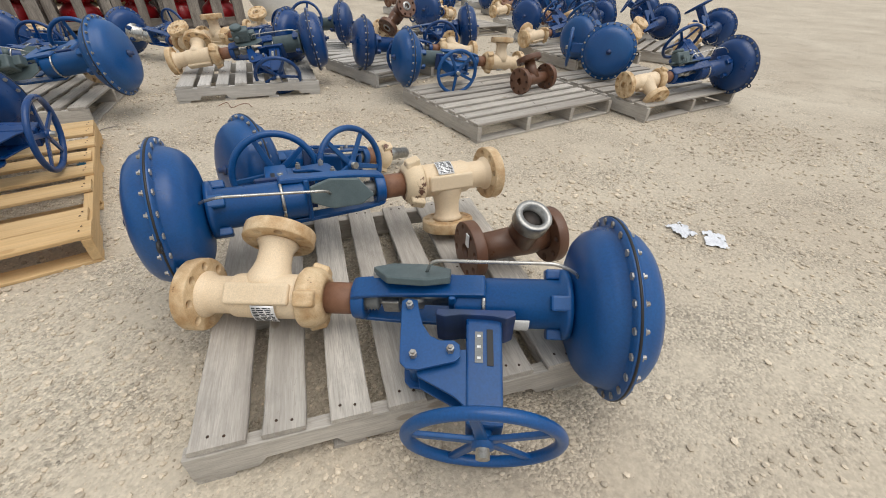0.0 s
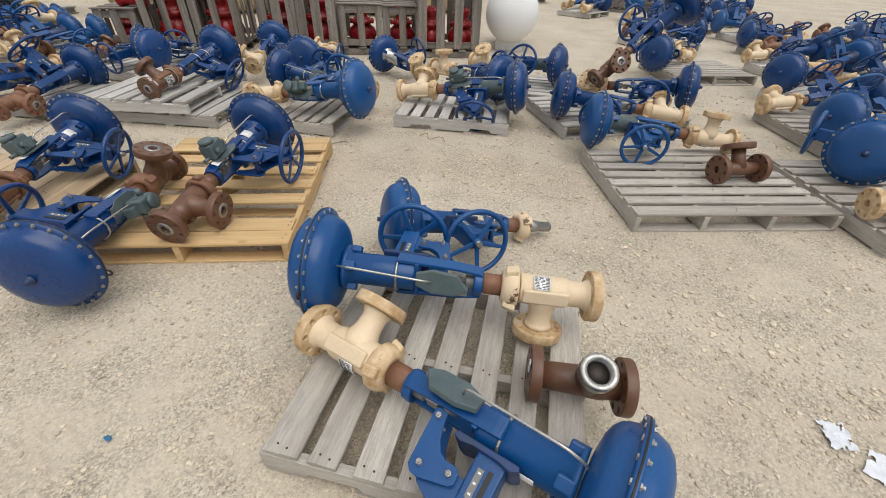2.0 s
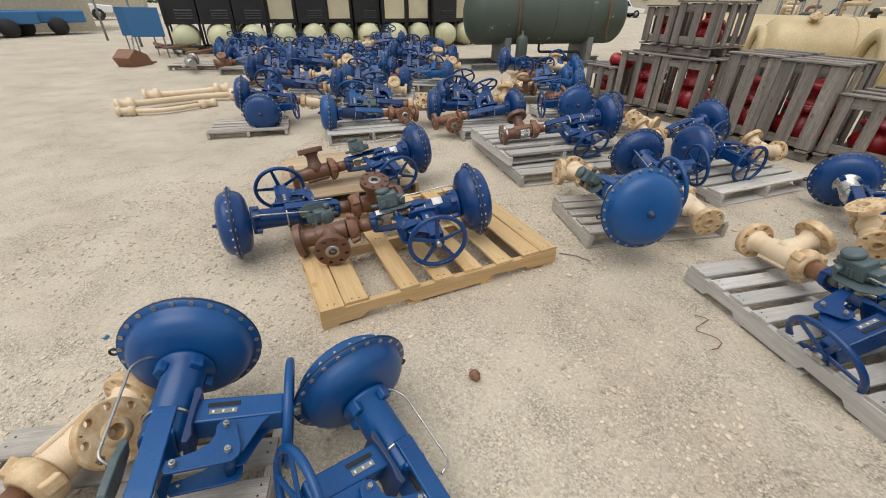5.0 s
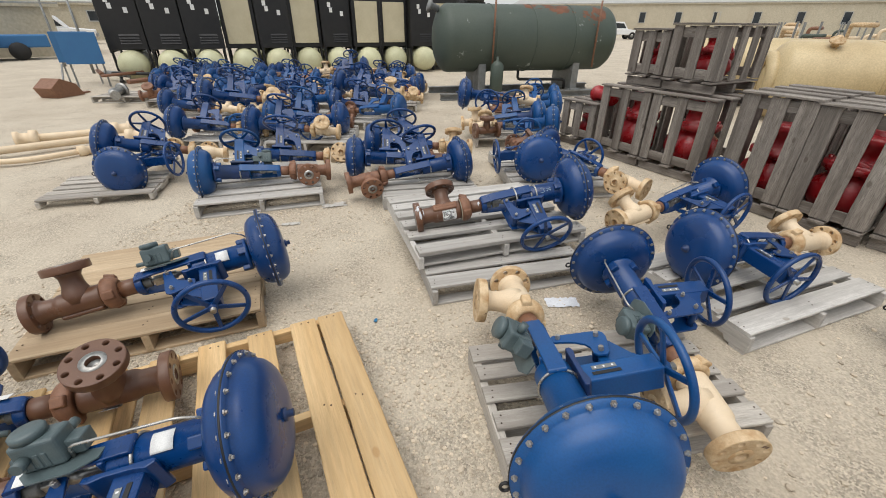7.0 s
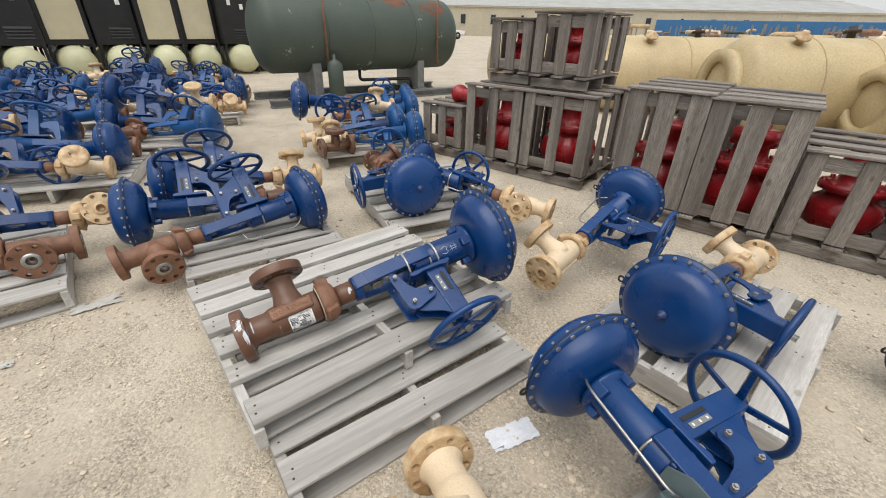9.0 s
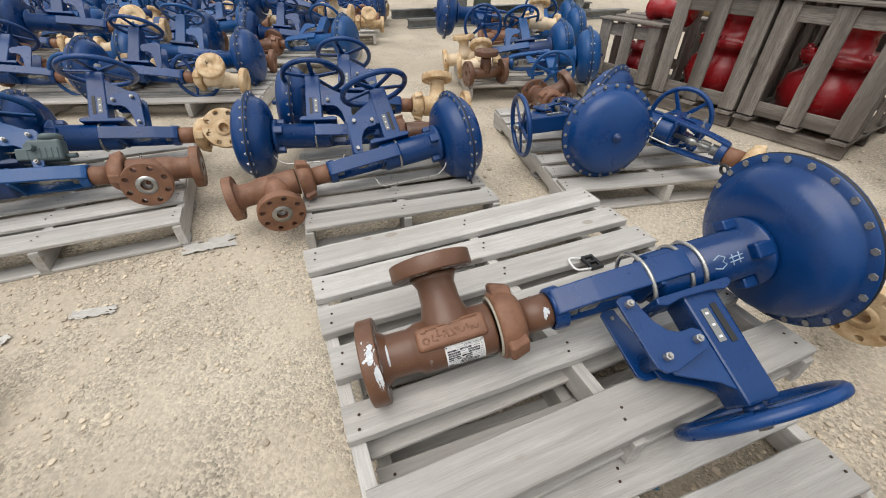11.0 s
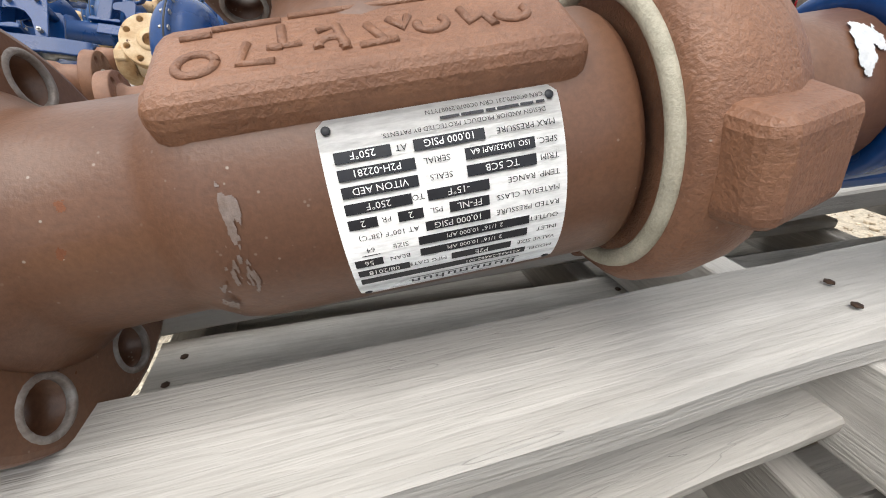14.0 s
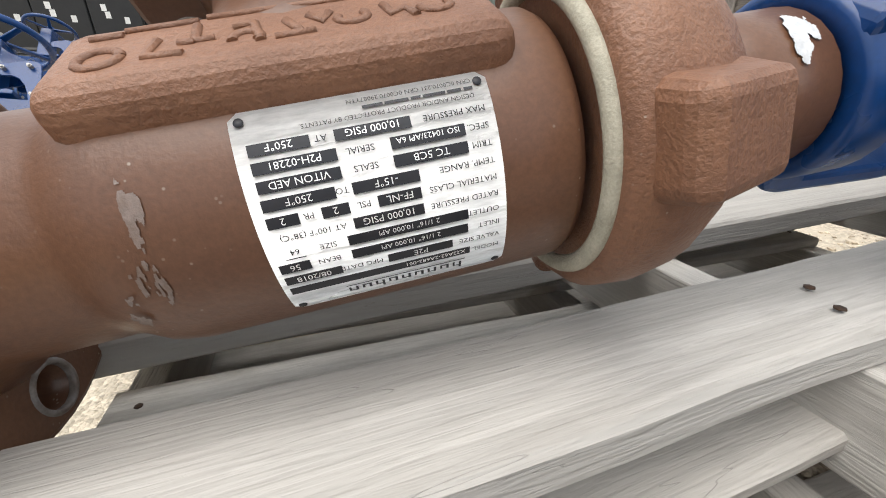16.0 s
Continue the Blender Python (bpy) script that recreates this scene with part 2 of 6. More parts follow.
WOOD_WHITE = wood("sun_bleached_wood", (0.60, 0.58, 0.545), (0.36, 0.34, 0.31), 0.42)
WOOD_NEW = wood("fresh_pine", (0.66, 0.47, 0.25), (0.54, 0.35, 0.16), 0.45, (0.25, 0.12, 0.05))
WOOD_TAN = wood("dusty_tan_wood", (0.52, 0.40, 0.26), (0.36, 0.26, 0.16), 0.45)
WOOD_CRATE = wood("old_crate_wood", (0.34, 0.305, 0.265), (0.105, 0.088, 0.075), 0.75)
dusted(BROWN)
dusted(RUST, 170.0, 0.05)
blotched(WOOD_WHITE, (0.34, 0.32, 0.295))
blotched(WOOD_GREY, (0.24, 0.22, 0.195))
RED = material("red_gloss_paint", (0.36, 0.012, 0.016), (0.26, 0.008, 0.012), rough=0.3, scale=6.0, bump=0.05)
GREEN = material("dark_green_tank_paint", (0.055, 0.075, 0.06), (0.075, 0.095, 0.075), rough=0.55, scale=1.2, grain=40.0, bump=0.1,
                 spots=(0.30, 0.33, 0.31), spot_at=0.645, spot_scale=2.4)
RUST_SPOT = material("orange_rust", (0.24, 0.09, 0.04), (0.16, 0.055, 0.025), rough=0.8, scale=60.0)
GREEN_RUST = material("rust_streak", (0.20, 0.075, 0.035), (0.11, 0.055, 0.035), rough=0.8, scale=3.0)
TANK_CREAM = material("cream_vessel_paint", (0.54, 0.43, 0.24), (0.44, 0.34, 0.19), rough=0.45, scale=1.5, grain=40.0, bump=0.05,
                      spots=(0.36, 0.27, 0.14), spot_at=0.72, spot_scale=3.0)
TANK_PALE = material("pale_vessel_paint", (0.62, 0.62, 0.40), (0.50, 0.48, 0.30), rough=0.45, scale=2.0, bump=0.05)
WHITE = material("white_tank_paint", (0.80, 0.81, 0.81), (0.76, 0.77, 0.77), rough=0.35, scale=2.0, grain=500.0, bump=0.03)
MAUVE = material("faded_mauve_plastic", (0.33, 0.13, 0.17), (0.27, 0.10, 0.14), rough=0.5, scale=5.0)
PANEL_CREAM = material("cream_sheet_metal", (0.60, 0.54, 0.38), (0.52, 0.46, 0.31), rough=0.5, scale=2.0, bump=0.04)
SIGN_BLUE = material("blue_sign_board", (0.03, 0.13, 0.30), (0.035, 0.15, 0.33), rough=0.5, scale=3.0)
WALL_BEIGE = material("beige_metal_cladding", (0.50, 0.45, 0.34), (0.45, 0.40, 0.30), rough=0.6, scale=0.3, grain=8.0, bump=0.05)
ROOF = material("pale_roof_sheet", (0.42, 0.42, 0.40), (0.36, 0.36, 0.34), rough=0.5, scale=0.4, grain=8.0)
GLASS = material("dark_window_glass", (0.02, 0.025, 0.03), (0.03, 0.035, 0.04), rough=0.12, scale=2.0, bump=0.0)
LEAF = material("far_foliage", (0.05, 0.075, 0.03), (0.07, 0.09, 0.04), rough=0.8, scale=0.6, grain=6.0, bump=0.3)
PLASTIC = material("clear_plastic_film", (0.55, 0.53, 0.49), (0.45, 0.43, 0.39), rough=0.35, scale=20.0)
SHEET = material("crumpled_white_paper", (0.74, 0.76, 0.80), (0.66, 0.68, 0.72), rough=0.7, scale=30.0, bump=0.1)
TYRE = material("black_rubber", (0.02, 0.02, 0.02), (0.03, 0.03, 0.03), rough=0.8, scale=20.0)
GREY_METAL = material("galvanised_frame", (0.26, 0.27, 0.27), (0.18, 0.18, 0.17), rough=0.55, metal=0.3, scale=6.0)


def gravel_material():
    m = material("crushed_limestone_ground", (0.545, 0.480, 0.378), (0.45, 0.385, 0.298), rough=0.95, scale=0.9, grain=55.0, bump=0.0, per_object=0.0)
    nt = m.node_tree
    b = nt.nodes["Principled BSDF"]
    lk = nt.links.new
    vec = next(n for n in nt.nodes if n.bl_idname == "ShaderNodeVectorMath").outputs[0]
    old = b.inputs["Base Color"].links[0].from_socket
    vo = nt.nodes.new("ShaderNodeTexVoronoi")
    vo.inputs["Scale"].default_value = 115.0
    v2 = nt.nodes.new("ShaderNodeTexVoronoi")
    v2.inputs["Scale"].default_value = 210.0
    big = nt.nodes.new("ShaderNodeTexNoise")
    big.inputs["Scale"].default_value, big.inputs["Detail"].default_value, big.inputs["Roughness"].default_value = 3.0, 8.0, 0.65
    for n in (vo, v2, big):
        lk(vec, n.inputs["Vector"])
    # how stony the place is: packed fines and loose chips
    stony = nt.nodes.new("ShaderNodeMapRange")
    stony.inputs["From Min"].default_value, stony.inputs["From Max"].default_value = 0.38, 0.62
    stony.inputs["To Min"].default_value = 0.12
    lk(big.outputs["Fac"], stony.inputs["Value"])
    bw = nt.nodes.new("ShaderNodeRGBToBW")
    lk(vo.outputs["Color"], bw.inputs["Color"])
    chip = nt.nodes.new("ShaderNodeMapRange")
    chip.inputs["To Min"].default_value, chip.inputs["To Max"].default_value = 0.52, 1.46
    lk(bw.outputs["Val"], chip.inputs["Value"])
    one = nt.nodes.new("ShaderNodeMix")
    one.data_type = "FLOAT"
    one.inputs["A"].default_value = 1.0
    lk(stony.outputs["Result"], one.inputs["Factor"])
    lk(chip.outputs["Result"], one.inputs["B"])
    sc = nt.nodes.new("ShaderNodeVectorMath")
    sc.operation = "SCALE"
    lk(old, sc.inputs[0])
    lk(one.outputs["Result"], sc.inputs["Scale"])
    lk(sc.outputs[0], b.inputs["Base Color"])
    h = nt.nodes.new("ShaderNodeMath")
    h.operation = "MULTIPLY_ADD"
    lk(v2.outputs["Distance"], h.inputs[0])
    h.inputs[1].default_value = 0.35
    lk(vo.outputs["Distance"], h.inputs[2])
    hs = nt.nodes.new("ShaderNodeMath")
    hs.operation = "MULTIPLY"
    lk(h.outputs[0], hs.inputs[0])
    lk(stony.outputs["Result"], hs.inputs[1])
    bp = nt.nodes.new("ShaderNodeBump")
    bp.invert = True
    bp.inputs["Strength"].default_value, bp.inputs["Distance"].default_value = 0.9, 0.008
    lk(hs.outputs[0], bp.inputs["Height"])
    lk(bp.outputs["Normal"], b.inputs["Normal"])
    return m


GRAVEL = gravel_material()


# ---- mesh helpers ----
MESHES = {}


def solid(parts_made):
    """Joins bmeshes into one."""
    bm = bmesh.new()
    for p in parts_made:
        me = bpy.data.meshes.new("join")
        p.to_mesh(me)
        p.free()
        bm.from_mesh(me)
        bpy.data.meshes.remove(me)
    return bm


def moved(bm, m):
    bmesh.ops.transform(bm, matrix=m, verts=bm.verts)
    return bm


def lathe(profile, segs=32, closed=False):
    """A body turned about the x axis from (x, radius) pairs."""
    bm = bmesh.new()
    rings = []
    for x, r in profile:
        if r < 1e-6:
            rings.append([bm.verts.new((x, 0, 0))])
        else:
            rings.append([bm.verts.new((x, r * math.cos(a), r * math.sin(a))) for a in (2 * math.pi * i / segs for i in range(segs))])
    if closed:
        rings.append(rings[0])
    for a, b in zip(rings, rings[1:]):
        for i in range(segs):
            j = (i + 1) % segs
            if len(a) == 1 and len(b) > 1:
                bm.faces.new((a[0], b[j], b[i]))
            elif len(b) == 1 and len(a) > 1:
                bm.faces.new((a[i], a[j], b[0]))
            elif len(a) > 1:
                bm.faces.new((a[i], a[j], b[j], b[i]))
    bmesh.ops.recalc_face_normals(bm, faces=bm.faces)
    for f in bm.faces:
        f.smooth = True
    return bm


def block(sx, sy, sz, at=(0, 0, 0), bevel=0.0, segs=2):
    bm = bmesh.new()
    bmesh.ops.create_cube(bm, size=1)
    moved(bm, Matrix.LocRotScale(at, None, (sx, sy, sz)))
    if bevel:
        bmesh.ops.bevel(bm, geom=list(bm.edges), offset=bevel, segments=segs, affect="EDGES", profile=0.5)
    return bm


def prism(points, depth, bevel=0.0, axis="y"):
    """A flat outline in x and z, as thick as depth along y and centred on it."""
    bm = bmesh.new()
    vs = [bm.verts.new((x, -depth / 2, z)) for x, z in points]
    f = bm.faces.new(vs)
    r = bmesh.ops.extrude_face_region(bm, geom=[f])
    bmesh.ops.translate(bm, vec=(0, depth, 0), verts=[v for v in r["geom"] if isinstance(v, bmesh.types.BMVert)])
    bmesh.ops.recalc_face_normals(bm, faces=bm.faces)
    if bevel:
        bmesh.ops.bevel(bm, geom=list(bm.edges), offset=bevel, segments=2, affect="EDGES", profile=0.5)
    return bm


def rod(points, radius, segs=8):
    """A round rod or pipe along a line of points, with closed ends."""
    bm = bmesh.new()
    pts = [Vector(p) for p in points]
    rings = []
    side = None
    for i, p in enumerate(pts):
        d = (pts[min(i + 1, len(pts) - 1)] - pts[max(i - 1, 0)]).normalized()
        if side is None:
            side = d.orthogonal().normalized()
        side = (side - d * side.dot(d)).normalized()
        up = d.cross(side)
        rings.append([bm.verts.new(p + radius * (math.cos(a) * side + math.sin(a) * up)) for a in (2 * math.pi * k / segs for k in range(segs))])
    for a, b in zip(rings, rings[1:]):
        for i in range(segs):
            j = (i + 1) % segs
            bm.faces.new((a[i], a[j], b[j], b[i])).smooth = True
    bm.faces.new(rings[0][::-1])
    bm.faces.new(rings[-1])
    bmesh.ops.recalc_face_normals(bm, faces=bm.faces)
    return bm


def bend(points, steps=5):
    """Rounds off the corners of a line of points."""
    pts = [Vector(p) for p in points]
    out = [pts[0]]
    for a, b, c in zip(pts, pts[1:], pts[2:]):
        r = min((b - a).length, (c - b).length) * 0.4
        p, q = b + (a - b).normalized() * r, b + (c - b).normalized() * r
        for k in range(steps + 1):
            t = k / steps
            out.append(p * (1 - t) ** 2 + b * 2 * t * (1 - t) + q * t * t)
    return out + [pts[-1]]


def torus(R, r, segs=40, ring=10):
    return lathe([(r * math.sin(2 * math.pi * k / ring), R + r * math.cos(2 * math.pi * k / ring)) for k in range(ring)], segs, closed=True)


def drilled_disc(R, thick, bore, hole_r, hole_at, holes, segs=48, hole_segs=14, bevel=0.004):
    """A flange: a thick disc about the x axis with a bore and bolt holes right through."""
    bm = bmesh.new()
    edges = []
    for cx, cy, r, n in [(0, 0, R, segs), (0, 0, bore, 24)] + [
            (hole_at * math.cos(2 * math.pi * (k + 0.5) / holes), hole_at * math.sin(2 * math.pi * (k + 0.5) / holes), hole_r, hole_segs) for k in range(holes)]:
        vs = [bm.verts.new((0, cx + r * math.cos(2 * math.pi * i / n), cy + r * math.sin(2 * math.pi * i / n))) for i in range(n)]
        edges += [bm.edges.new((vs[i], vs[(i + 1) % n])) for i in range(n)]
    bmesh.ops.triangle_fill(bm, use_beauty=True, use_dissolve=False, edges=edges)
    r = bmesh.ops.extrude_face_region(bm, geom=list(bm.faces))
    bmesh.ops.translate(bm, vec=(thick, 0, 0), verts=[v for v in r["geom"] if isinstance(v, bmesh.types.BMVert)])
    bmesh.ops.recalc_face_normals(bm, faces=bm.faces)
    if bevel:
        rim = [e for e in bm.edges if len(e.link_faces) == 2 and all(abs(v.co.yz.length - R) < 1e-4 for v in e.verts) and abs(e.verts[0].co.x - e.verts[1].co.x) < 1e-5]
        bmesh.ops.bevel(bm, geom=rim, offset=bevel, segments=2, affect="EDGES", profile=0.5)
    for f in bm.faces:
        f.smooth = abs(f.normal.x) < 0.5
    return bm


def mesh_of(key, make, mat):
    """One shared mesh for each key and material."""
    k = (key, mat.name)
    if k not in MESHES:
        bm = make()
        me = bpy.data.meshes.new(key if isinstance(key, str) else str(key[0]))
        bm.to_mesh(me)
        bm.free()
        me.materials.append(mat)
        MESHES[k] = me
    return MESHES[k]


def piece(name, key, make, mat, parent, m=None, label="", kind=""):
    """A part that shares its mesh with all of the same key."""
    ob = new(name, mesh_of(key, make, mat))
    ob.parent = parent
    if m is not None:
        ob.matrix_basis = m
    return tagged(ob, label, kind=kind)


def part(name, bm, mat, parent, label="", kind=""):
    me = bpy.data.meshes.new(name)
    bm.to_mesh(me)
    bm.free()
    me.materials.append(mat)
    ob = new(name, me)
    ob.parent = parent
    return tagged(ob, label, kind=kind)


def thing(name, m, label, category, group="", kind=""):
    ob = new(name)
    ob.empty_display_size = 0.1
    ob.matrix_basis = m
    return tagged(ob, label, category, group, kind)


def one_mesh(name, bm, mat, m, label, category, group="", kind=""):
    me = bpy.data.meshes.new(name)
    bm.to_mesh(me)
    bm.free()
    me.materials.append(mat)
    ob = new(name, me)
    ob.matrix_basis = m
    return tagged(ob, label, category, group, kind)


def about_x(deg):
    return Matrix.Rotation(radians(deg), 4, "X")


def shift(x, y=0.0, z=0.0):
    return Matrix.Translation((x, y, z))


def along(p0, p1, roll=0.0):
    """A pose at p0 whose x axis runs to p1, with z as near to upright as it goes."""
    p0, p1 = Vector(p0), Vector(p1)
    x = (p1 - p0).normalized()
    y = Vector((0, 0, 1)).cross(x).normalized()
    z = x.cross(y)
    m = Matrix((x, y, z)).transposed().to_4x4()
    m.translation = p0
    return m @ about_x(roll)


# ---- ground ----
def ground_sheet():
    bm = bmesh.new()
    xs = [-3000, -400, -120, -60] + [-40 + 2.0 * i for i in range(31)] + [40, 80, 300, 3000]
    ys = [-3000, -400, -120, -60] + [-40 + 2.0 * i for i in range(41)] + [60, 120, 400, 3000]
    grid = [[bm.verts.new((x, y, 0)) for y in ys] for x in xs]
    for i in range(len(xs) - 1):
        for j in range(len(ys) - 1):
            bm.faces.new((grid[i][j], grid[i + 1][j], grid[i + 1][j + 1], grid[i][j + 1]))
    return one_mesh("ground", bm, GRAVEL, Matrix(), "pale crushed limestone yard with loose chips and dust", "ground", kind="structure")


ground_sheet()


# ---- choke valves with diaphragm actuators ----
# local x runs from the inlet flange (0) to the rim of the diaphragm casing (1.2)
RIM = 0.25


def casing_half(sign):
    """One pressed half of the diaphragm casing, as a pan with a rounded shoulder."""
    pro = [(0.0, RIM), (0.006, RIM), (0.0075, 0.226), (0.012, 0.222), (0.035, 0.216), (0.058, 0.205), (0.076, 0.185), (0.089, 0.152), (0.097, 0.105), (0.1, 0.06), (0.101, 0.0)]
    return lathe([(sign * x, r) for x, r in pro], 48)


def flat_shade(bm):
    for f in bm.faces:
        f.smooth = False
    return bm


def hex_bolt():
    return flat_shade(lathe([(-0.0135, 0), (-0.0135, 0.0098), (0.0135, 0.0098), (0.014, 0.0055), (0.021, 0.0055), (0.021, 0)], 6))


def flange():
    return drilled_disc(0.108, 0.043, 0.028, 0.0135, 0.0855, 8)


def flange_far():
    return lathe([(0, 0.0), (0.012, 0.028), (0.0, 0.03), (0, 0.104), (0.004, 0.108), (0.039, 0.108), (0.043, 0.104), (0.043, 0)], 20)


def handwheel(R=0.174):
    """Rim and hub, in the plane across x."""
    bits = [torus(R, 0.0145, 48, 12), lathe([(-0.03, 0), (-0.03, 0.022), (0.018, 0.026), (0.018, 0.0)], 16)]
    return solid(bits)


def wheel_spoke(R=0.174):
    """One flat spoke, tapering outwards."""
    s = block(0.012, 0.024, R - 0.02, (0, 0, (R + 0.005) / 2 + 0.002), 0.004)
    for v in s.verts:
        v.co.y *= 1.25 - 0.4 * v.co.z / R
    return s


def body_shell():
    """Cast body: hub behind the flange, neck, swelling barrel."""
    return lathe([(0.036, 0.0), (0.036, 0.071), (0.046, 0.069), (0.054, 0.063), (0.061, 0.058), (0.066, 0.0562), (0.118, 0.0555), (0.126, 0.0575), (0.138, 0.0635), (0.150, 0.0653),
                  (0.30, 0.0655), (0.326, 0.0655), (0.331, 0.063), (0.332, 0.0)], 64)


def outlet_neck():
    """Side outlet along local z, flaring into the barrel."""
    bm = lathe([(0.0, 0.0), (0.0, 0.069), (0.045, 0.068), (0.066, 0.062), (0.085, 0.055), (0.105, 0.051), (0.142, 0.05), (0.156, 0.056), (0.168, 0.064), (0.178, 0.0)], 32)
    return moved(bm, Matrix.Rotation(radians(-90), 4, "Y"))


def body_pad():
    """Raised rectangular pad on the barrel."""
    bm = block(0.19, 0.062, 0.022, (0.225, 0, 0.066), 0.009, 3)
    return bm


def union_nut():
    """Hammer union: a ring with three striking lugs."""
    bits = [lathe([(0, 0.07), (0, 0.082), (0.006, 0.088), (0.024, 0.09), (0.042, 0.087), (0.058, 0.078), (0.07, 0.064), (0.072, 0.044), (0.0, 0.044)], 36, closed=True)]
    return solid(bits)


def nut_lug():
    """Striking lug of the hammer union."""
    lug = block(0.054, 0.052, 0.044, (0.034, 0, 0.088), 0.009, 3)
    for v in lug.verts:
        if v.co.z > 0.09:
            v.co.y *= 0.86
            if v.co.x > 0.04:
                v.co.z -= 0.012
    return lug


def yoke():
    """Lower collar of the yoke."""
    return lathe([(0.489, 0.040), (0.489, 0.052), (0.4905, 0.055), (0.494, 0.0565), (0.522, 0.0575), (0.5255, 0.056), (0.527, 0.053), (0.527, 0.040)], 32, closed=True)


def yoke_bar(s):
    """One flat strap of the yoke, bent in to the collar and lapping the barrel."""
    out = [(0.490, 0.040), (0.490, 0.050), (0.495, 0.057), (0.508, 0.062), (0.60, 0.074), (0.835, 0.085), (0.86, 0.084), (0.866, 0.076), (0.866, 0.068), (0.60, 0.060), (0.525, 0.050), (0.512, 0.040)]
    bar = moved(prism([(x, s * y) for x, y in out], 0.068, 0.004), about_x(90))
    return bar


def bonnet():
    return lathe([(0.40, 0.0), (0.40, 0.046), (0.485, 0.046), (0.49, 0.04), (0.50, 0.0)], 28)


def stem():
    return solid([lathe([(0.49, 0), (0.49, 0.022), (0.56, 0.022), (0.565, 0.014), (0.64, 0.014), (0.645, 0.024), (0.69, 0.024), (0.695, 0.013), (0.77, 0.013), (0.77, 0)], 16),
                  block(0.05, 0.05, 0.035, (0.60, 0, 0.01), 0.004)])


def spring_barrel():
    return lathe([(0.78, 0), (0.78, 0.066), (0.79, 0.070), (1.07, 0.070), (1.075, 0.098), (1.092, 0.098), (1.094, 0.0)], 36)


def mount_ear():
    """A bolted ear between barrel and casing."""
    return block(0.055, 0.042, 0.03, (1.062, 0, 0.083), 0.006)


def cheek(side):
    """One L-shaped cheek plate of the manual override, in x and z, outwards along z."""
    out = [(0.640, 0.045), (0.652, 0.035), (0.682, 0.04), (0.69, 0.075), (0.703, 0.115), (0.725, 0.146), (0.75, 0.158), (0.785, 0.157), (0.80, 0.168), (0.803, 0.20), (0.79, 0.213), (0.70, 0.238),
           (0.672, 0.236), (0.656, 0.22), (0.652, 0.19)]
    return moved(prism(out, 0.010, 0.002), shift(0, side * 0.057, 0))


def arm_tube():
    """Box arm that carries the handwheel screw."""
    arm = block(0.094, 0.092, 0.278, (0.861, 0, 0.215), 0.007)
    for v in arm.verts:
        if v.co.z > 0.3:
            v.co.x = 0.861 + (v.co.x - 0.861) * 0.9
    return arm


def saddle():
    """Saddle plate under the arm, across the yoke."""
    out = [(0.735, 0.066), (0.94, 0.066), (0.945, 0.08), (0.92, 0.094), (0.88, 0.086), (0.80, 0.084), (0.757, 0.092), (0.733, 0.084)]
    return prism(out, 0.134, 0.004)


def arm_web():
    """Web plate from the arm towards the cheeks."""
    return prism([(0.69, 0.205), (0.79, 0.17), (0.825, 0.17), (0.825, 0.32), (0.79, 0.29), (0.70, 0.245)], 0.008, 0.002)


def clamp_band():
    pts = [(0.86, 0.074 * math.cos(a), 0.074 * math.sin(a)) for a in (2 * math.pi * k / 24 for k in range(25))]
    return rod(pts, 0.006, 6)


def positioner():
    """Grey instrument: a case with a round cover, gauges, ribs and cable glands."""
    bits = [block(0.13, 0.085, 0.10, (0, 0, 0.05), 0.012, 3), moved(lathe([(0.0, 0), (0, 0.046), (0.02, 0.046), (0.026, 0.04), (0.026, 0)], 20), shift(-0.02, 0, 0.1) @ Matrix.Rotation(radians(-90), 4, "Y")),
            block(0.05, 0.06, 0.055, (0.085, 0.01, 0.035), 0.006), rod([(0.04, 0.045, 0.06), (0.04, 0.085, 0.06)], 0.016, 10), rod([(-0.03, -0.045, 0.05), (-0.03, -0.08, 0.05)], 0.018, 10),
            rod([(-0.06, 0.0, 0.02), (-0.11, 0.01, 0.02)], 0.012, 8)]
    for k in range(4):
        bits.append(block(0.014, 0.092, 0.05, (-0.045 + 0.022 * k, 0, 0.035), 0.003))
    return solid(bits)


def bracket():
    return moved(prism([(0.56, 0.0), (0.78, 0.0), (0.78, 0.05), (0.72, 0.085), (0.60, 0.085), (0.56, 0.045)], 0.006, 0.001), shift(0, 0, 0))


def label_plate():
    """A thin plate bent round the barrel."""
    bm = bmesh.new()
    R, n = 0.0745, 8
    rows = [[bm.verts.new((x, R * math.sin(a), R * math.cos(a))) for a in (radians(-26 + 52 * k / n) for k in range(n + 1))] for x in (-0.034, 0.034)]
    for k in range(n):
        bm.faces.new((rows[0][k], rows[1][k], rows[1][k + 1], rows[0][k + 1])).smooth = True
    bmesh.ops.recalc_face_normals(bm, faces=bm.faces)
    bmesh.ops.solidify(bm, geom=list(bm.faces), thickness=-0.001)
    return bm


def label_bars():
    """Rows of small print, too small to read."""
    bits = []
    rnd = random.Random(3)
    for k in range(9):
        a = -20 + 5 * k
        x = -0.03
        while x < 0.024:
            w = rnd.uniform(0.006, 0.02)
            w = min(w, 0.03 - x)
            bits.append(moved(block(w, 0.0036, 0.0008, (x + w / 2, 0, 0.0754)), about_x(a)))
            x += w + rnd.uniform(0.002, 0.007)
    return solid(bits)


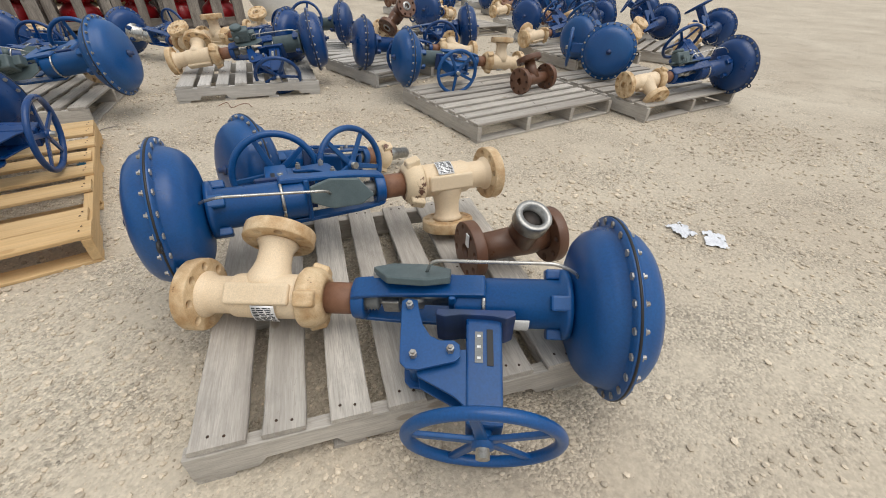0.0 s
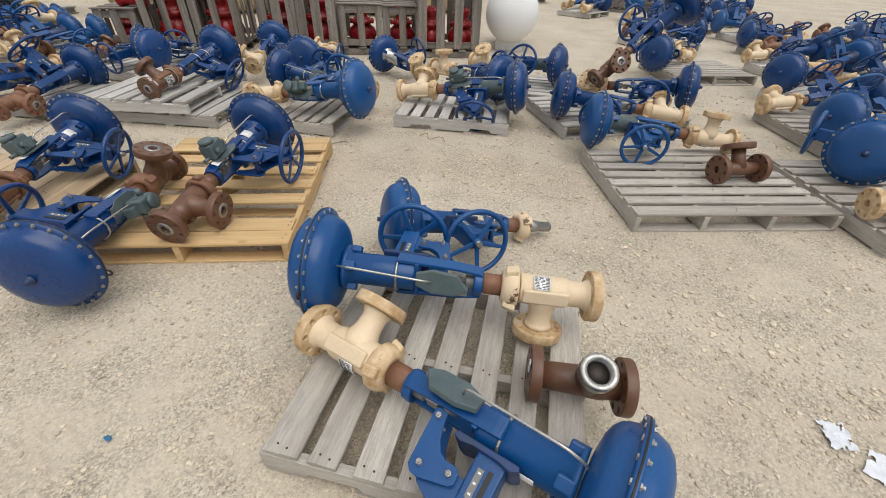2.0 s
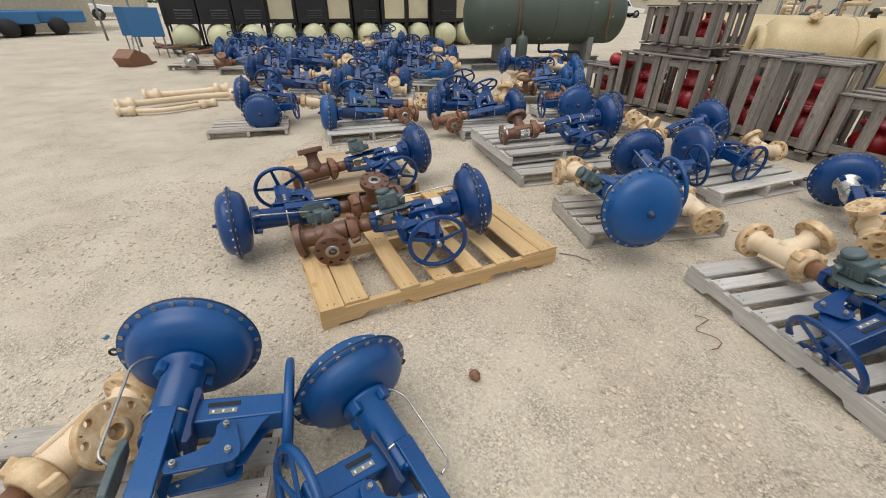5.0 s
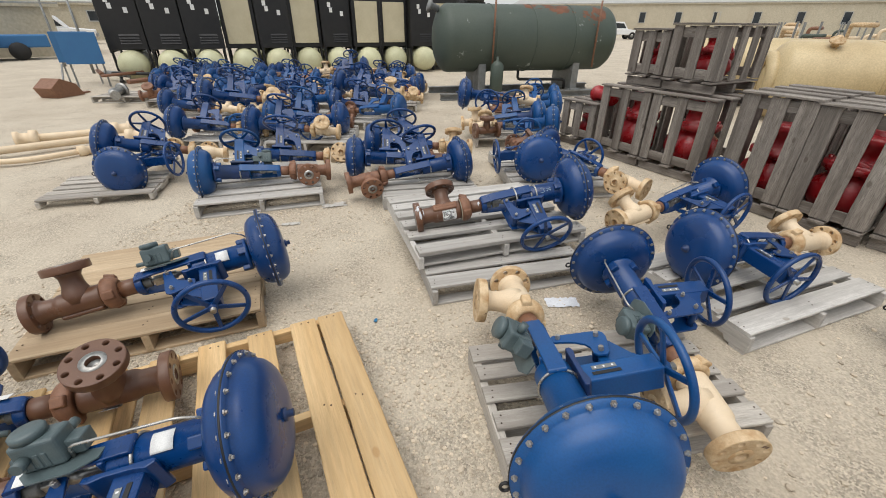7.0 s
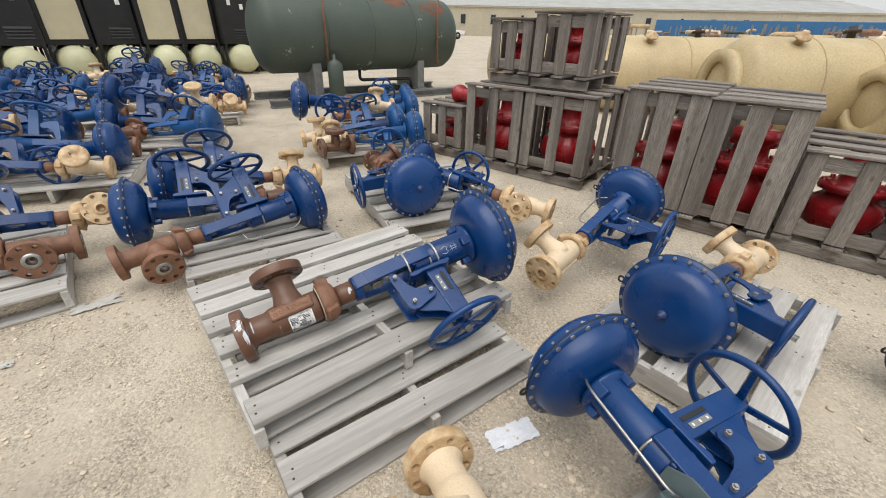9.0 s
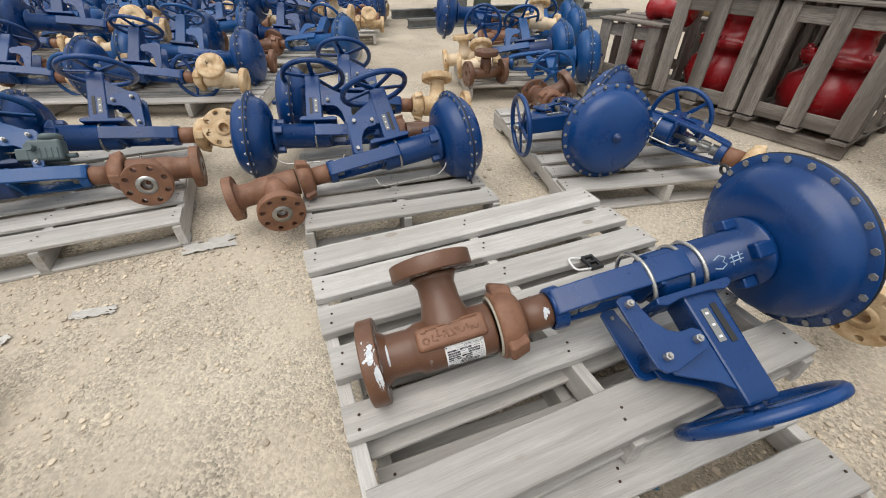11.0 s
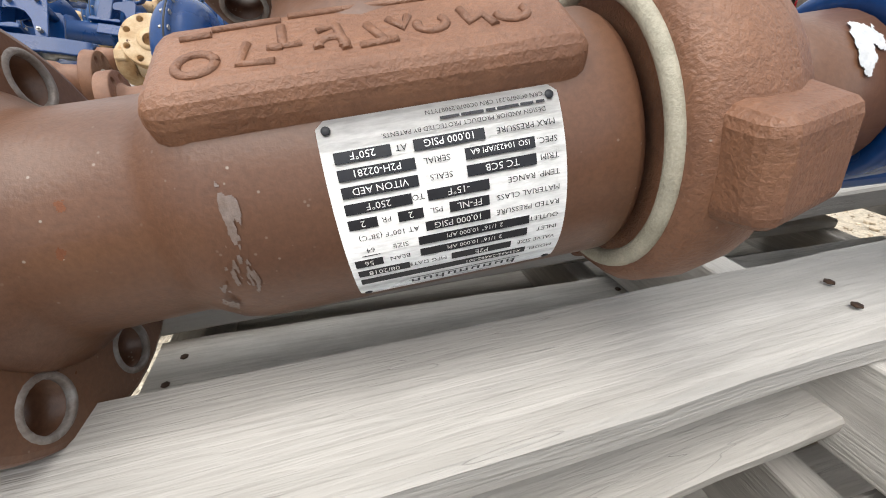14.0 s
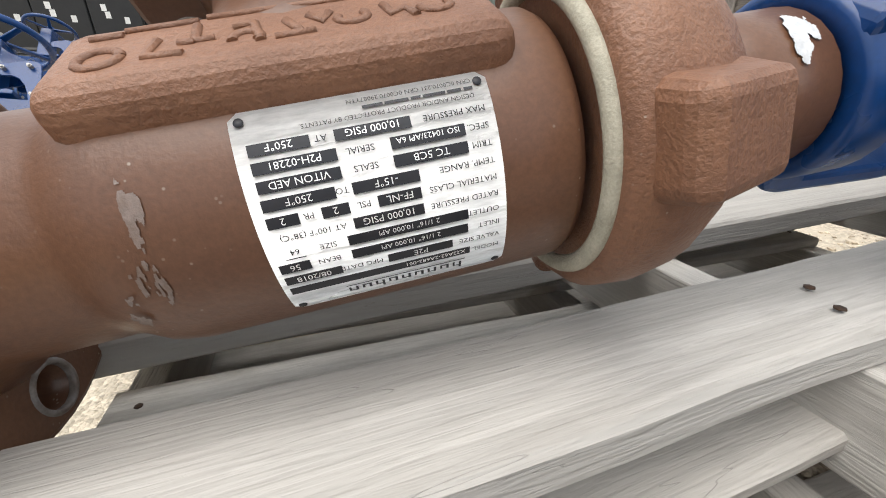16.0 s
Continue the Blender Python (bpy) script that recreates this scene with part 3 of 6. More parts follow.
def choke_valve(p0, p1, out=0, arm=90, body="brown", near=True, blue=None, barrel=None, dev=None, label="", tube=True, wheel=True, stub=False, plate=200, roll=0,
                tagged_white=False, barrel_label=False, nut=None, flat=None, scale=1.0, turn=0.0, nut_mat=None):
    """p0: centre of the inlet flange, p1: towards the centre of the casing's rim; out, arm, dev: degrees about the axis from upright."""
    blue = blue or BLUE
    barrel = barrel or blue
    bm_mat = {"brown": BROWN, "cream": CREAM, "tan": TAN, "rust": RUST}[body]
    fl_mat = {"brown": BROWN, "cream": TAN, "tan": TAN, "rust": RUST}[body]
    words = {"brown": "brown primed body", "cream": "cream painted body", "tan": "rust-stained cream body", "rust": "rusty body"}[body]
    v = thing("choke_valve", along(p0, p1, roll), label or "blue diaphragm-actuated choke valve with %s lying on a pallet" % words, "valve", "choke valves in the yard")
    q = "" if near else "_far"
    fl = flange if near else flange_far
    if not stub:
        b = piece("body", "valve_body", body_shell, bm_mat, v)
        f1 = piece("inlet_flange", "valve_flange" + q, fl, fl_mat, v, about_x(turn))
        piece("outlet_neck", "valve_outlet", outlet_neck, bm_mat, v, shift(0.222) @ about_x(out))
        f2 = piece("outlet_flange", "valve_flange" + q, fl, fl_mat, v, shift(0.222) @ about_x(out) @ shift(0, 0, 0.214) @ Matrix.Rotation(radians(90), 4, "Y"))
        if near:
            for f in (f1, f2):
                piece("gasket_face", "gasket_face", lambda: lathe([(-0.001, 0.026), (-0.0015, 0.046), (0.002, 0.046), (0.012, 0.034), (0.03, 0.027), (0.044, 0.0)], 24), STEEL if body != "cream" else TAN, f)
        if plate is not None:
            piece("cast_pad", "valve_pad", body_pad, bm_mat, v, about_x(plate - 52))
        p = None if plate is None else piece("nameplate", "nameplate", label_plate, PLATE, v, shift(0.245) @ about_x(plate), "metal nameplate with small black print")
        if near and p:
            piece("print", "nameplate_bars", label_bars, INK, p)
    else:
        piece("bare_stem", "bare_stem", lambda: lathe([(0.15, 0), (0.15, 0.03), (0.155, 0.034), (0.25, 0.034), (0.255, 0.04), (0.36, 0.04), (0.36, 0)], 24), STEEL, v, None, "bare worn steel stem end")
    n_mat = nut_mat or (RUST if body in ("rust", "brown") else TAN)
    u = piece("union_nut", "union_nut", union_nut, n_mat, v, shift(0.338) @ about_x(out * 0.5 + 20 if nut is None else nut))
    for k in range(3):
        piece("lug", "nut_lug", nut_lug, n_mat, u, about_x(120 * k + 60))
    piece("bonnet", "valve_bonnet", bonnet, RUST if body in ("cream", "tan") else bm_mat, v)
    y = piece("yoke", "valve_yoke", yoke, blue, v, about_x(arm))
    for s in (-1, 1):
        piece("side_bar", ("yoke_bar", s), lambda s=s: yoke_bar(s), blue, y)
    piece("top_plate", "yoke_top", lambda: block(0.02, 0.15, 0.085, (0.775, 0, 0), 0.006), blue, y)
    piece("boot", "stem_boot", lambda: lathe([(0.50, 0.018)] + [(0.50 + 0.0045 * k, 0.033 if k % 2 else 0.025) for k in range(1, 15)] + [(0.565, 0.018)], 20), GREY_METAL, v, None, "ribbed grey boot round the stem")
    piece("stem", "valve_stem", stem, STEEL, v, about_x(arm))
    piece("spring_barrel", "spring_barrel", spring_barrel, barrel, v)
    c1 = piece("rear_casing", "rear_casing", lambda: casing_half(-1), blue, v, shift(1.197))
    c2 = piece("front_casing", "front_casing", lambda: casing_half(1), blue, v, shift(1.203))
    piece("gasket", "casing_gasket", lambda: lathe([(-0.003, 0.2), (-0.003, RIM + 0.002), (0.003, RIM + 0.002), (0.003, 0.2)], 48, closed=True), BLACK, v, shift(1.2))
    piece("vent_plug", "vent_plug", lambda: lathe([(0, 0), (0, 0.024), (0.012, 0.024), (0.014, 0.013), (0.034, 0.013), (0.034, 0)], 12), BLUE_DARK, c2, shift(0.098))
    if near:
        for k in range(24):
            piece("bolt", "casing_bolt", hex_bolt, BOLT, v, about_x(15 * k) @ shift(1.2, 0, 0.238))
        for k in range(4):
            piece("mounting_ear", "mounting_ear", mount_ear, blue, v, about_x(45 + 90 * k))
        piece("clamp_band", "clamp_band", clamp_band, TUBING, v)
        piece("lifting_eye", "lifting_eye", lambda: torus(0.014, 0.005, 14, 6), BLACK, v, about_x(arm + 180) @ shift(1.2, 0, RIM + 0.012))
    else:
        piece("bolt_ring", "bolt_ring", lambda: solid([moved(hex_bolt(), about_x(18 * k) @ shift(0, 0, 0.238)) for k in range(20)]), BOLT, v, shift(1.2), kind="stuff")
    if wheel:
        for s in (-1, 1):
            piece("cheek_plate", ("cheek_plate", s), lambda s=s: cheek(s), blue, v, about_x(arm))
        a = piece("override_arm", "override_arm", arm_tube, blue if near else blue, v, about_x(arm))
        piece("saddle", "arm_saddle", saddle, BLUE_DARK if blue is BLUE_FADED else blue, v, about_x(arm))
        if near:
            for y in (-0.036, 0.036):
                piece("web", "arm_web", arm_web, blue, a, shift(0, y))
            piece("pivot_pin", "pivot_pin", lambda: rod([(0.688, -0.06, 0.203), (0.688, 0.06, 0.203)], 0.017, 12), blue, a)
        w = piece("handwheel", "handwheel" if near else "handwheel", handwheel, blue, v, about_x(arm) @ shift(0.858, 0, 0.372) @ Matrix.Rotation(radians(-90), 4, "Y") @ about_x(arm * 3 + p0[0] * 50))
        for k in range(5):
            piece("spoke", "wheel_spoke", wheel_spoke, blue, w, about_x(72 * k))
        if near:
            piece("screw", "wheel_screw", lambda: rod([(-0.05, 0, 0), (0.04, 0, 0)], 0.016, 12), STEEL, w)
            piece("scale_plate", "scale_plate", lambda: block(0.020, 0.002, 0.085, (0.848, -0.0475, 0.165)), GREY_METAL, a, Matrix.Diagonal((1, -1 if arm > 0 else 1, 1, 1)), "narrow travel scale")
            piece("scale_mark", "scale_mark", lambda: solid([block(0.009, 0.002, 0.006, (0.848, -0.0483, z)) for z in (0.135, 0.165, 0.195)]), WHITE_TAG, a, Matrix.Diagonal((1, -1 if arm > 0 else 1, 1, 1)), kind="stuff")
            # solid arm: a black strip stands for the shade inside its slot
            piece("scale_slot", "scale_slot", lambda: block(0.016, 0.002, 0.10, (0.876, -0.0475, 0.165), 0.0008), BLACK, a, Matrix.Diagonal((1, -1 if arm > 0 else 1, 1, 1)))
            for x, z in ((0.688, 0.203), (0.778, 0.186), (0.664, 0.062)):
                for s in (-1, 1):
                    piece("pivot_bolt", "pivot_bolt", lambda: moved(hex_bolt(), Matrix.Rotation(radians(90), 4, "Z")), BOLT, a, shift(x, s * 0.066, z))
    if dev is not None:
        d = piece("positioner", "positioner", positioner, DEVICE, v, about_x(dev) @ shift(0.63, 0, 0.085), "grey enamelled positioner with gauges")
        piece("mount_plate", "mount_plate", bracket, DEVICE, v, about_x(dev) @ shift(0, 0, 0.08) @ about_x(90))
    if flat is not None:
        piece("mount_plate", "flat_bracket", lambda: prism([(0.55, 0.0), (0.60, -0.03), (0.70, -0.03), (0.77, 0.0), (0.77, 0.055), (0.70, 0.075), (0.60, 0.065)], 0.022, 0.004), DEVICE, v,
              about_x(flat) @ shift(0, 0, 0.092) @ about_x(90), "flat grey bracket plate")
        piece("gauge_block", "gauge_block", lambda: block(0.05, 0.04, 0.03, (0.575, 0.01, 0.075), 0.005), STEEL, v, about_x(flat))
    if tube:
        side = arm + 180
        pts = bend([(0.70, 0.02, 0.09), (0.72, 0.02, 0.15), (1.04, 0.0, 0.17), (1.09, 0.0, 0.14), (1.115, 0.0, 0.10)])
        piece("air_tube", "air_tube", lambda: rod(pts, 0.0048, 8), TUBING, v, about_x(side if dev is None and flat is None else (dev if flat is None else flat) + 25), "thin bent stainless air tube")
    if tagged_white:
        piece("paper_tag", "paper_tag", lambda: block(0.13, 0.045, 0.002, (0.60, 0, 0.0785)), WHITE_TAG, v, about_x(arm - 90 if tagged_white is True else tagged_white), "white paper tag")
    if barrel_label:
        piece("barrel_label", "barrel_label", lambda: moved(label_plate(), shift(0.95)), WHITE_TAG, v, about_x(barrel_label), "faded square label on the barrel")
    v.matrix_basis = v.matrix_basis @ Matrix.Diagonal((scale, scale, scale, 1))
    return v


def fitting_tee(m, mat, label, lying=True):
    """A loose cast tee with three flanged ends."""
    t = thing("pipe_tee", m, label, "pipe fitting")
    piece("body", "tee_body", lambda: lathe([(-0.16, 0), (-0.16, 0.045), (-0.05, 0.05), (0.05, 0.05), (0.16, 0.045), (0.16, 0)], 28), mat, t)
    piece("branch", "tee_branch", lambda: moved(lathe([(0, 0), (0, 0.055), (0.08, 0.048), (0.15, 0.046), (0.15, 0)], 28), Matrix.Rotation(radians(-90), 4, "Y")), mat, t)
    for k, mm in enumerate((shift(-0.19), shift(0.148), shift(0, 0, 0.19) @ Matrix.Rotation(radians(90), 4, "Y"))):
        piece("flange", "valve_flange", flange, mat, t, mm)
    return t


# ---- pallets ----
def board_mesh(key, L, W, T, seed):
    rnd = random.Random(seed)
    bm = bmesh.new()
    n = 18
    rings = []
    for i in range(n + 1):
        x = L * (i / n - 0.5)
        e = rnd.uniform(-0.0014, 0.0014)
        if i in (0, n):
            x += rnd.uniform(-0.006, 0.006)
        z = 0.002 * math.sin(3 * i / n + seed)
        b = 0.0035
        ring = [(x, -W / 2 + b + e, z - T / 2), (x, W / 2 - b + e, z - T / 2), (x, W / 2 + e, z - T / 2 + b), (x, W / 2 + e, z + T / 2 - b), (x, W / 2 - b + e, z + T / 2),
                (x, -W / 2 + b + e, z + T / 2), (x, -W / 2 + e, z + T / 2 - b), (x, -W / 2 + e, z - T / 2 + b)]
        rings.append([bm.verts.new(c) for c in ring])
    for a, b2 in zip(rings, rings[1:]):
        for k in range(8):
            bm.faces.new((a[k], a[(k + 1) % 8], b2[(k + 1) % 8], b2[k]))
    bm.faces.new(rings[0][::-1])
    bm.faces.new(rings[-1])
    bmesh.ops.recalc_face_normals(bm, faces=bm.faces)
    return bm


def stringer_mesh(L, H, T, notch):
    if notch:
        q = L / 2
        out = [(-q, 0), (-q + L * 0.14, 0), (-q + L * 0.16, 0.03), (-q + L * 0.32, 0.035), (-q + L * 0.34, 0), (q - L * 0.34, 0), (q - L * 0.32, 0.035), (q - L * 0.16, 0.03), (q - L * 0.14, 0),
               (q, 0), (q, H), (-q, H)]
    else:
        out = [(-L / 2, 0), (L / 2, 0), (L / 2, H), (-L / 2, H)]
    return prism(out, T, 0.003)


NAIL = material("rusty_nail_head", (0.06, 0.04, 0.03), (0.09, 0.05, 0.03), rough=0.7, metal=0.4, scale=200.0)


def pallet(corner, heading, L, W, n=7, wood_mat=None, z=0.0, top=0.14, notch=True, skip=(), label="", side_mat=None, bottom=True, tilt=0.0, stringers=3, nails=True, wide=0.0, bw=0.0, spread=(), low=(), T=0.019):
    """corner: one corner of the deck; heading: degrees of the boards' direction; the deck spreads to the left of it by W."""
    wood_mat = wood_mat or WOOD_GREY
    side_mat = side_mat or wood_mat
    m = shift(corner[0], corner[1], z) @ Matrix.Rotation(radians(heading), 4, "Z") @ about_x(tilt)
    p = thing("pallet", m, label or "weathered grey wooden pallet with gaps between its boards", "pallet", "pallets in the yard")
    h = top - T
    step = W / n
    bwid = bw or step * 0.66
    rnd = random.Random(int(abs(corner[0]) * 100 + abs(corner[1]) * 10))
    for i in range(n):
        if i in skip:
            continue
        w_i = bwid * (1.25 if i in (0, n - 1) else 1.0) if not wide else wide
        y = min(max(step * (i + 0.5), w_i / 2), W - w_i / 2)
        if spread:
            y, w_i = spread[i]
        k = rnd.randrange(3)
        b = piece("board", ("board", round(L, 2), round(w_i, 3), T, k), lambda: board_mesh("", round(L, 2), round(w_i, 3), T, k), wood_mat, p,
              shift(L / 2 + rnd.uniform(-0.008, 0.008), y + rnd.uniform(-0.006, 0.006), top - T / 2) @ Matrix.Rotation(radians(rnd.uniform(-0.6, 0.6)), 4, "Z") @ about_x(180 * rnd.randrange(2)))
        if nails:
            piece("nailing", ("nails", round(L, 2)), lambda: solid([moved(lathe([(0, 0), (0, 0.0042), (0.0012, 0.0042), (0.0016, 0.0)], 6), shift(sx * (L / 2 - 0.03 - dx), dy, 0) @ Matrix.Rotation(radians(-90), 4, "Y"))
                                                                                    for sx, dx, dy in ((-1, 0, -0.018), (-1, 0.008, 0.02), (1, 0.004, -0.02), (1, 0, 0.017), (1, L / 2 - 0.03, 0.012), (-1, L / 2 - 0.045, -0.016))]), NAIL, p,
                  shift(L / 2, y, top + 0.0016), kind="stuff")
    for i in range(stringers):
        x = 0.02 + (L - 0.04) * i / (stringers - 1)
        piece("stringer", ("stringer", round(W, 2), notch, round(h, 3)), lambda: stringer_mesh(round(W, 2), h - 0.018, 0.038, notch), side_mat, p,
              shift(x, W / 2, 0.017) @ Matrix.Rotation(radians(90), 4, "Z"))
    if bottom:
        for y, w, zb in low or [(0.05 + (W - 0.1) * i / 3, 0.09, 0.0) for i in range(4)]:
            piece("bottom_board", ("bboard", round(L, 2), w), lambda: board_mesh("", round(L, 2), w, 0.017, 5), side_mat, p, shift(L / 2, y, zb + 0.009))
    return p


def flake(r, x0, x1, a0, a1, seed, cut, n=46):
    """A patch of bare pale metal with a ragged outline on a round of radius r."""
    bm = bmesh.new()
    rows = {}

    def vert(i, j):
        if (i, j) not in rows:
            x, a = x0 + (x1 - x0) * i / n, radians(a0 + (a1 - a0) * j / n)
            rows[i, j] = bm.verts.new((x, -r * math.sin(a), r * math.cos(a)))
        return rows[i, j]

    for i in range(n):
        for j in range(n):
            u, w = 2 * (i + 0.5) / n - 1, 2 * (j + 0.5) / n - 1
            q = noise.noise((u * 1.6 + seed, w * 1.6, 0.5)) * 0.9 + noise.noise((u * 5 + seed, w * 5, 3.1)) * 0.45
            if q + cut - (u * u + w * w) * 0.9 > 0:
                bm.faces.new((vert(i, j), vert(i + 1, j), vert(i + 1, j + 1), vert(i, j + 1))).smooth = True
    bmesh.ops.recalc_face_normals(bm, faces=bm.faces)
    return bm


def ang(dx, dy):
    return math.degrees(math.atan2(dy, dx))


# ---- pallets near the path ----
pallet((0.62, 1.505), ang(-0.29, 0.957), 1.04, 1.12, 7, WOOD_GREY, label="grey wooden pallet under two blue valves and a brown tee")
pallet((-2.2, 3.44), ang(-0.83, -0.56), 1.27, 1.63, 8, WOOD_NEW, label="new yellow pine pallet with wide end boards",
       spread=((0.07, 0.137), (0.210, 0.137), (0.44, 0.125), (0.66, 0.125), (0.88, 0.125), (1.1, 0.125), (1.42, 0.137), (1.56, 0.137)))
pallet((-2.6, 1.25), ang(-0.5, 0.86), 1.18, 1.13, 7, WOOD_TAN, label="dusty tan pallet with a nearly closed deck", bw=0.155)
pallet((-2.44, 3.7), ang(-0.31, 0.95), 1.18, 0.68, 5, WOOD_GREY, notch=False)
pallet((-3.38, 5.0), ang(-0.485, 0.875), 1.26, 0.9, 5, WOOD_WHITE)
pallet((-3.55, 3.22), ang(-0.40, 0.917), 1.15, 1.5, 9, WOOD_WHITE, notch=False, top=0.132, label="bleached pallet carrying a second pallet on top")
pallet((-3.74, 3.095), ang(-0.448, 0.894), 1.30, 1.07, 6, WOOD_WHITE, z=0.132, top=0.138, notch=False, label="bleached upper pallet of a stacked pair",
       spread=((0.07, 0.13), (0.294, 0.098), (0.498, 0.115), (0.662, 0.115), (0.825, 0.115), (0.998, 0.14)), T=0.03, low=((0.07, 0.11, 0.03), (0.283, 0.08, 0.036), (0.62, 0.11, 0.03), (0.98, 0.12, 0.03)))
pallet((-4.99, 2.49), ang(-0.36, 0.93), 0.98, 0.95, 6, WOOD_WHITE)
pallet((-5.45, 3.76), ang(-0.25, 0.97), 1.25, 1.39, 8, WOOD_WHITE)
pallet((-4.50, 0.85), ang(-0.45, 0.89), 1.15, 1.15, 6, WOOD_WHITE, notch=False)
pallet((-4.45, -0.79), ang(-0.41, 0.91), 1.0, 0.75, 5, WOOD_GREY, top=0.09, bottom=False)
pallet((-1.0, 4.71), ang(-0.36, 0.93), 0.97, 1.2, 8, WOOD_WHITE)
pallet((0.42, 3.55), ang(0.84, 0.545), 1.48, 1.13, 8, WOOD_GREY, notch=False, stringers=4)
pallet((-0.5, 4.95), ang(0.74, 0.68), 1.5, 1.0, 7, WOOD_WHITE, notch=False)
pallet((1.88, 4.12), ang(0.86, 0.5), 1.3, 1.25, 8, WOOD_GREY, notch=False)
pallet((-1.9, 5.6), ang(0.95, 0.3), 1.05, 1.0, 7, WOOD_WHITE)
pallet((0.22, 8.0), ang(0.83, 0.56), 1.3, 1.1, 8, WOOD_GREY, notch=False)

# ---- valves near the path: flange centre, casing centre ----
V = choke_valve
V((0.38, 2.32, 0.36), (-0.74, 1.83, 0.40), out=-165, arm=100, body="cream", nut_mat=CREAM_CHIPPED, blue=BLUE_FADED, flat=-75, plate=-25, label="faded blue choke valve with cream tee body on a grey pallet")
V((-0.60, 1.635, 0.245), (0.638, 1.555, 0.307), out=-60, arm=103, scale=1.035, body="cream", blue=BLUE_FADED, flat=-15, plate=95, label="blue choke valve with cream tee, casing over the pallet edge", barrel_label=110)
V((0.03, 3.30, 0.04), (-0.74, 2.49, 0.27), arm=-75, body="cream", blue=BLUE_FADED, stub=True, nut_mat=CREAM_CHIPPED, scale=0.97, label="blue actuator with bare steel stem lying on gravel")
V((-1.82, 1.73, 0.245), (-2.28, 2.83, 0.42), out=95, arm=95, body="brown", dev=-10, tagged_white=15, barrel_label=20)
V((-2.58, 2.24, 0.245), (-1.91, 1.22, 0.28), out=-15, arm=80, body="brown", dev=-80, tagged_white=20, label="glossy blue choke valve with brown body, casing on the ground")
V((-2.83, 1.2, 0.245), (-3.51, 2.17, 0.36), out=-20, arm=100, body="brown", dev=-20, tagged_white=-5, barrel_label=40)
V((-3.54, 3.69, 0.24), (-2.2, 3.96, 0.45), out=85, arm=-80, body="cream", blue=BLUE_FADED, dev=60, tube=False, scale=1.09, label="blue choke valve with cream body and grey positioner")
V((-2.53, 4.52, 0.25), (-3.71, 4.29, 0.36), out=-92, arm=84, body="cream", dev=-75, scale=1.0, label="blue choke valve with cream body, casing raised")
V((-4.45, 5.95, 0.245), (-3.94, 4.87, 0.37), out=65, arm=-95, body="cream", tube=False)
V((-4.5, 4.5, 0.25), (-5.18, 5.5, 0.38), out=-60, arm=95, body="cream", dev=None)
F_P0, F_P1 = (-4.1294, 2.9932, 0.3496), (-4.5194, 4.1331, 0.5156)
V((-6.85, 3.72, 0.25), (-5.66, 3.97, 0.39), out=-60, arm=95, body="brown", tube=False)
V((-5.3, 4.95, 0.25), (-6.1, 4.02, 0.40), out=-80, arm=95, body="cream")
V((-5.14, 2.08, 0.2), (-5.70, 3.2, 0.34), out=100, arm=-42, body="rust", label="blue choke valve with red-brown primed body on a bleached pallet")
V((-6.0, 3.15, 0.245), (-5.68, 2.0, 0.30), out=120, arm=45, body="brown")
V((-6.5, 3.2, 0.245), (-6.15, 2.0, 0.35), out=30, arm=48, body="tan", barrel=DEVICE)
V((-5.42, 1.80, 0.235), (-4.88, 0.73, 0.32), out=-85, arm=48, body="rust", barrel=BLUE_DARK, blue=BLUE_FADED, dev=30)
V((-5.88, 1.98, 0.245), (-5.40, 0.80, 0.36), out=-60, arm=38, body="cream")
V((-6.1, -0.55, 0.2), (-4.98, -0.25, 0.26), out=100, arm=-85, body="tan", tube=False)
V((-5.9, 0.3, 0.2), (-5.4, -0.65, 0.40), out=100, arm=60, body="cream", tube=False)
V((-2.33, 4.71, 0.25), (-1.04, 5.03, 0.42), scale=1.08, out=-60, arm=118, body="cream", blue=BLUE, barrel=DEVICE, dev=20, label="blue choke valve with grey barrel and cream body on a pallet")
V((-2.5, 5.7, 0.3), (-1.45, 5.32, 0.40), out=0, arm=-85, body="cream", tube=False)
V((-2.42, 5.55, 0.22), (-3.45, 5.98, 0.28), out=-30, arm=80, body="cream", barrel=TUBING, tube=False, label="blue choke valve with cream body lying on gravel")
V((-2.25, 6.3, 0.3), (-1.08, 6.32, 0.40), out=30, arm=75, body="cream", barrel=DEVICE, tube=False)
V((0.93, 5.1, 0.25), (-0.18, 4.63, 0.36), out=10, arm=-95, body="cream", blue=BLUE_FADED, barrel=DEVICE, tube=False)
V((0.50, 5.55, 0.26), (-0.66, 5.16, 0.38), out=70, arm=-95, body="cream", blue=BLUE, tube=False)
V((-0.75, 5.9, 0.3), (0.30, 6.0, 0.42), out=60, arm=95, body="cream", tube=False)
V((-0.45, 5.65, 0.45), (0.05, 6.35, 1.05), out=60, arm=-95, body="brown", tube=False, label="blue choke valve leaning upwards across its neighbours")
V((1.72, 4.36, 0.245), (2.85, 4.75, 0.36), out=120, arm=-60, body="cream", dev=-30)
V((2.1, 6.1, 0.25), (1.75, 4.98, 0.40), out=60, arm=90, body="cream", blue=BLUE_FADED, tube=False)
V((0.3, 9.1, 0.25), (-0.1, 8.0, 0.4), out=60, arm=90, body="cream", tube=False)


# ---- the valve looked at closely ----
v = V(F_P0, F_P1, out=-48, arm=115, body="brown", plate=None, nut=26, tube=False, turn=-17.9, scale=1.0135, label="blue choke valve with chipped brown body and nameplate on stacked pallets")
PL = 89.8  # where the nameplate sits about the axis
PS = 0.2445  # and along it
PR = 0.0659


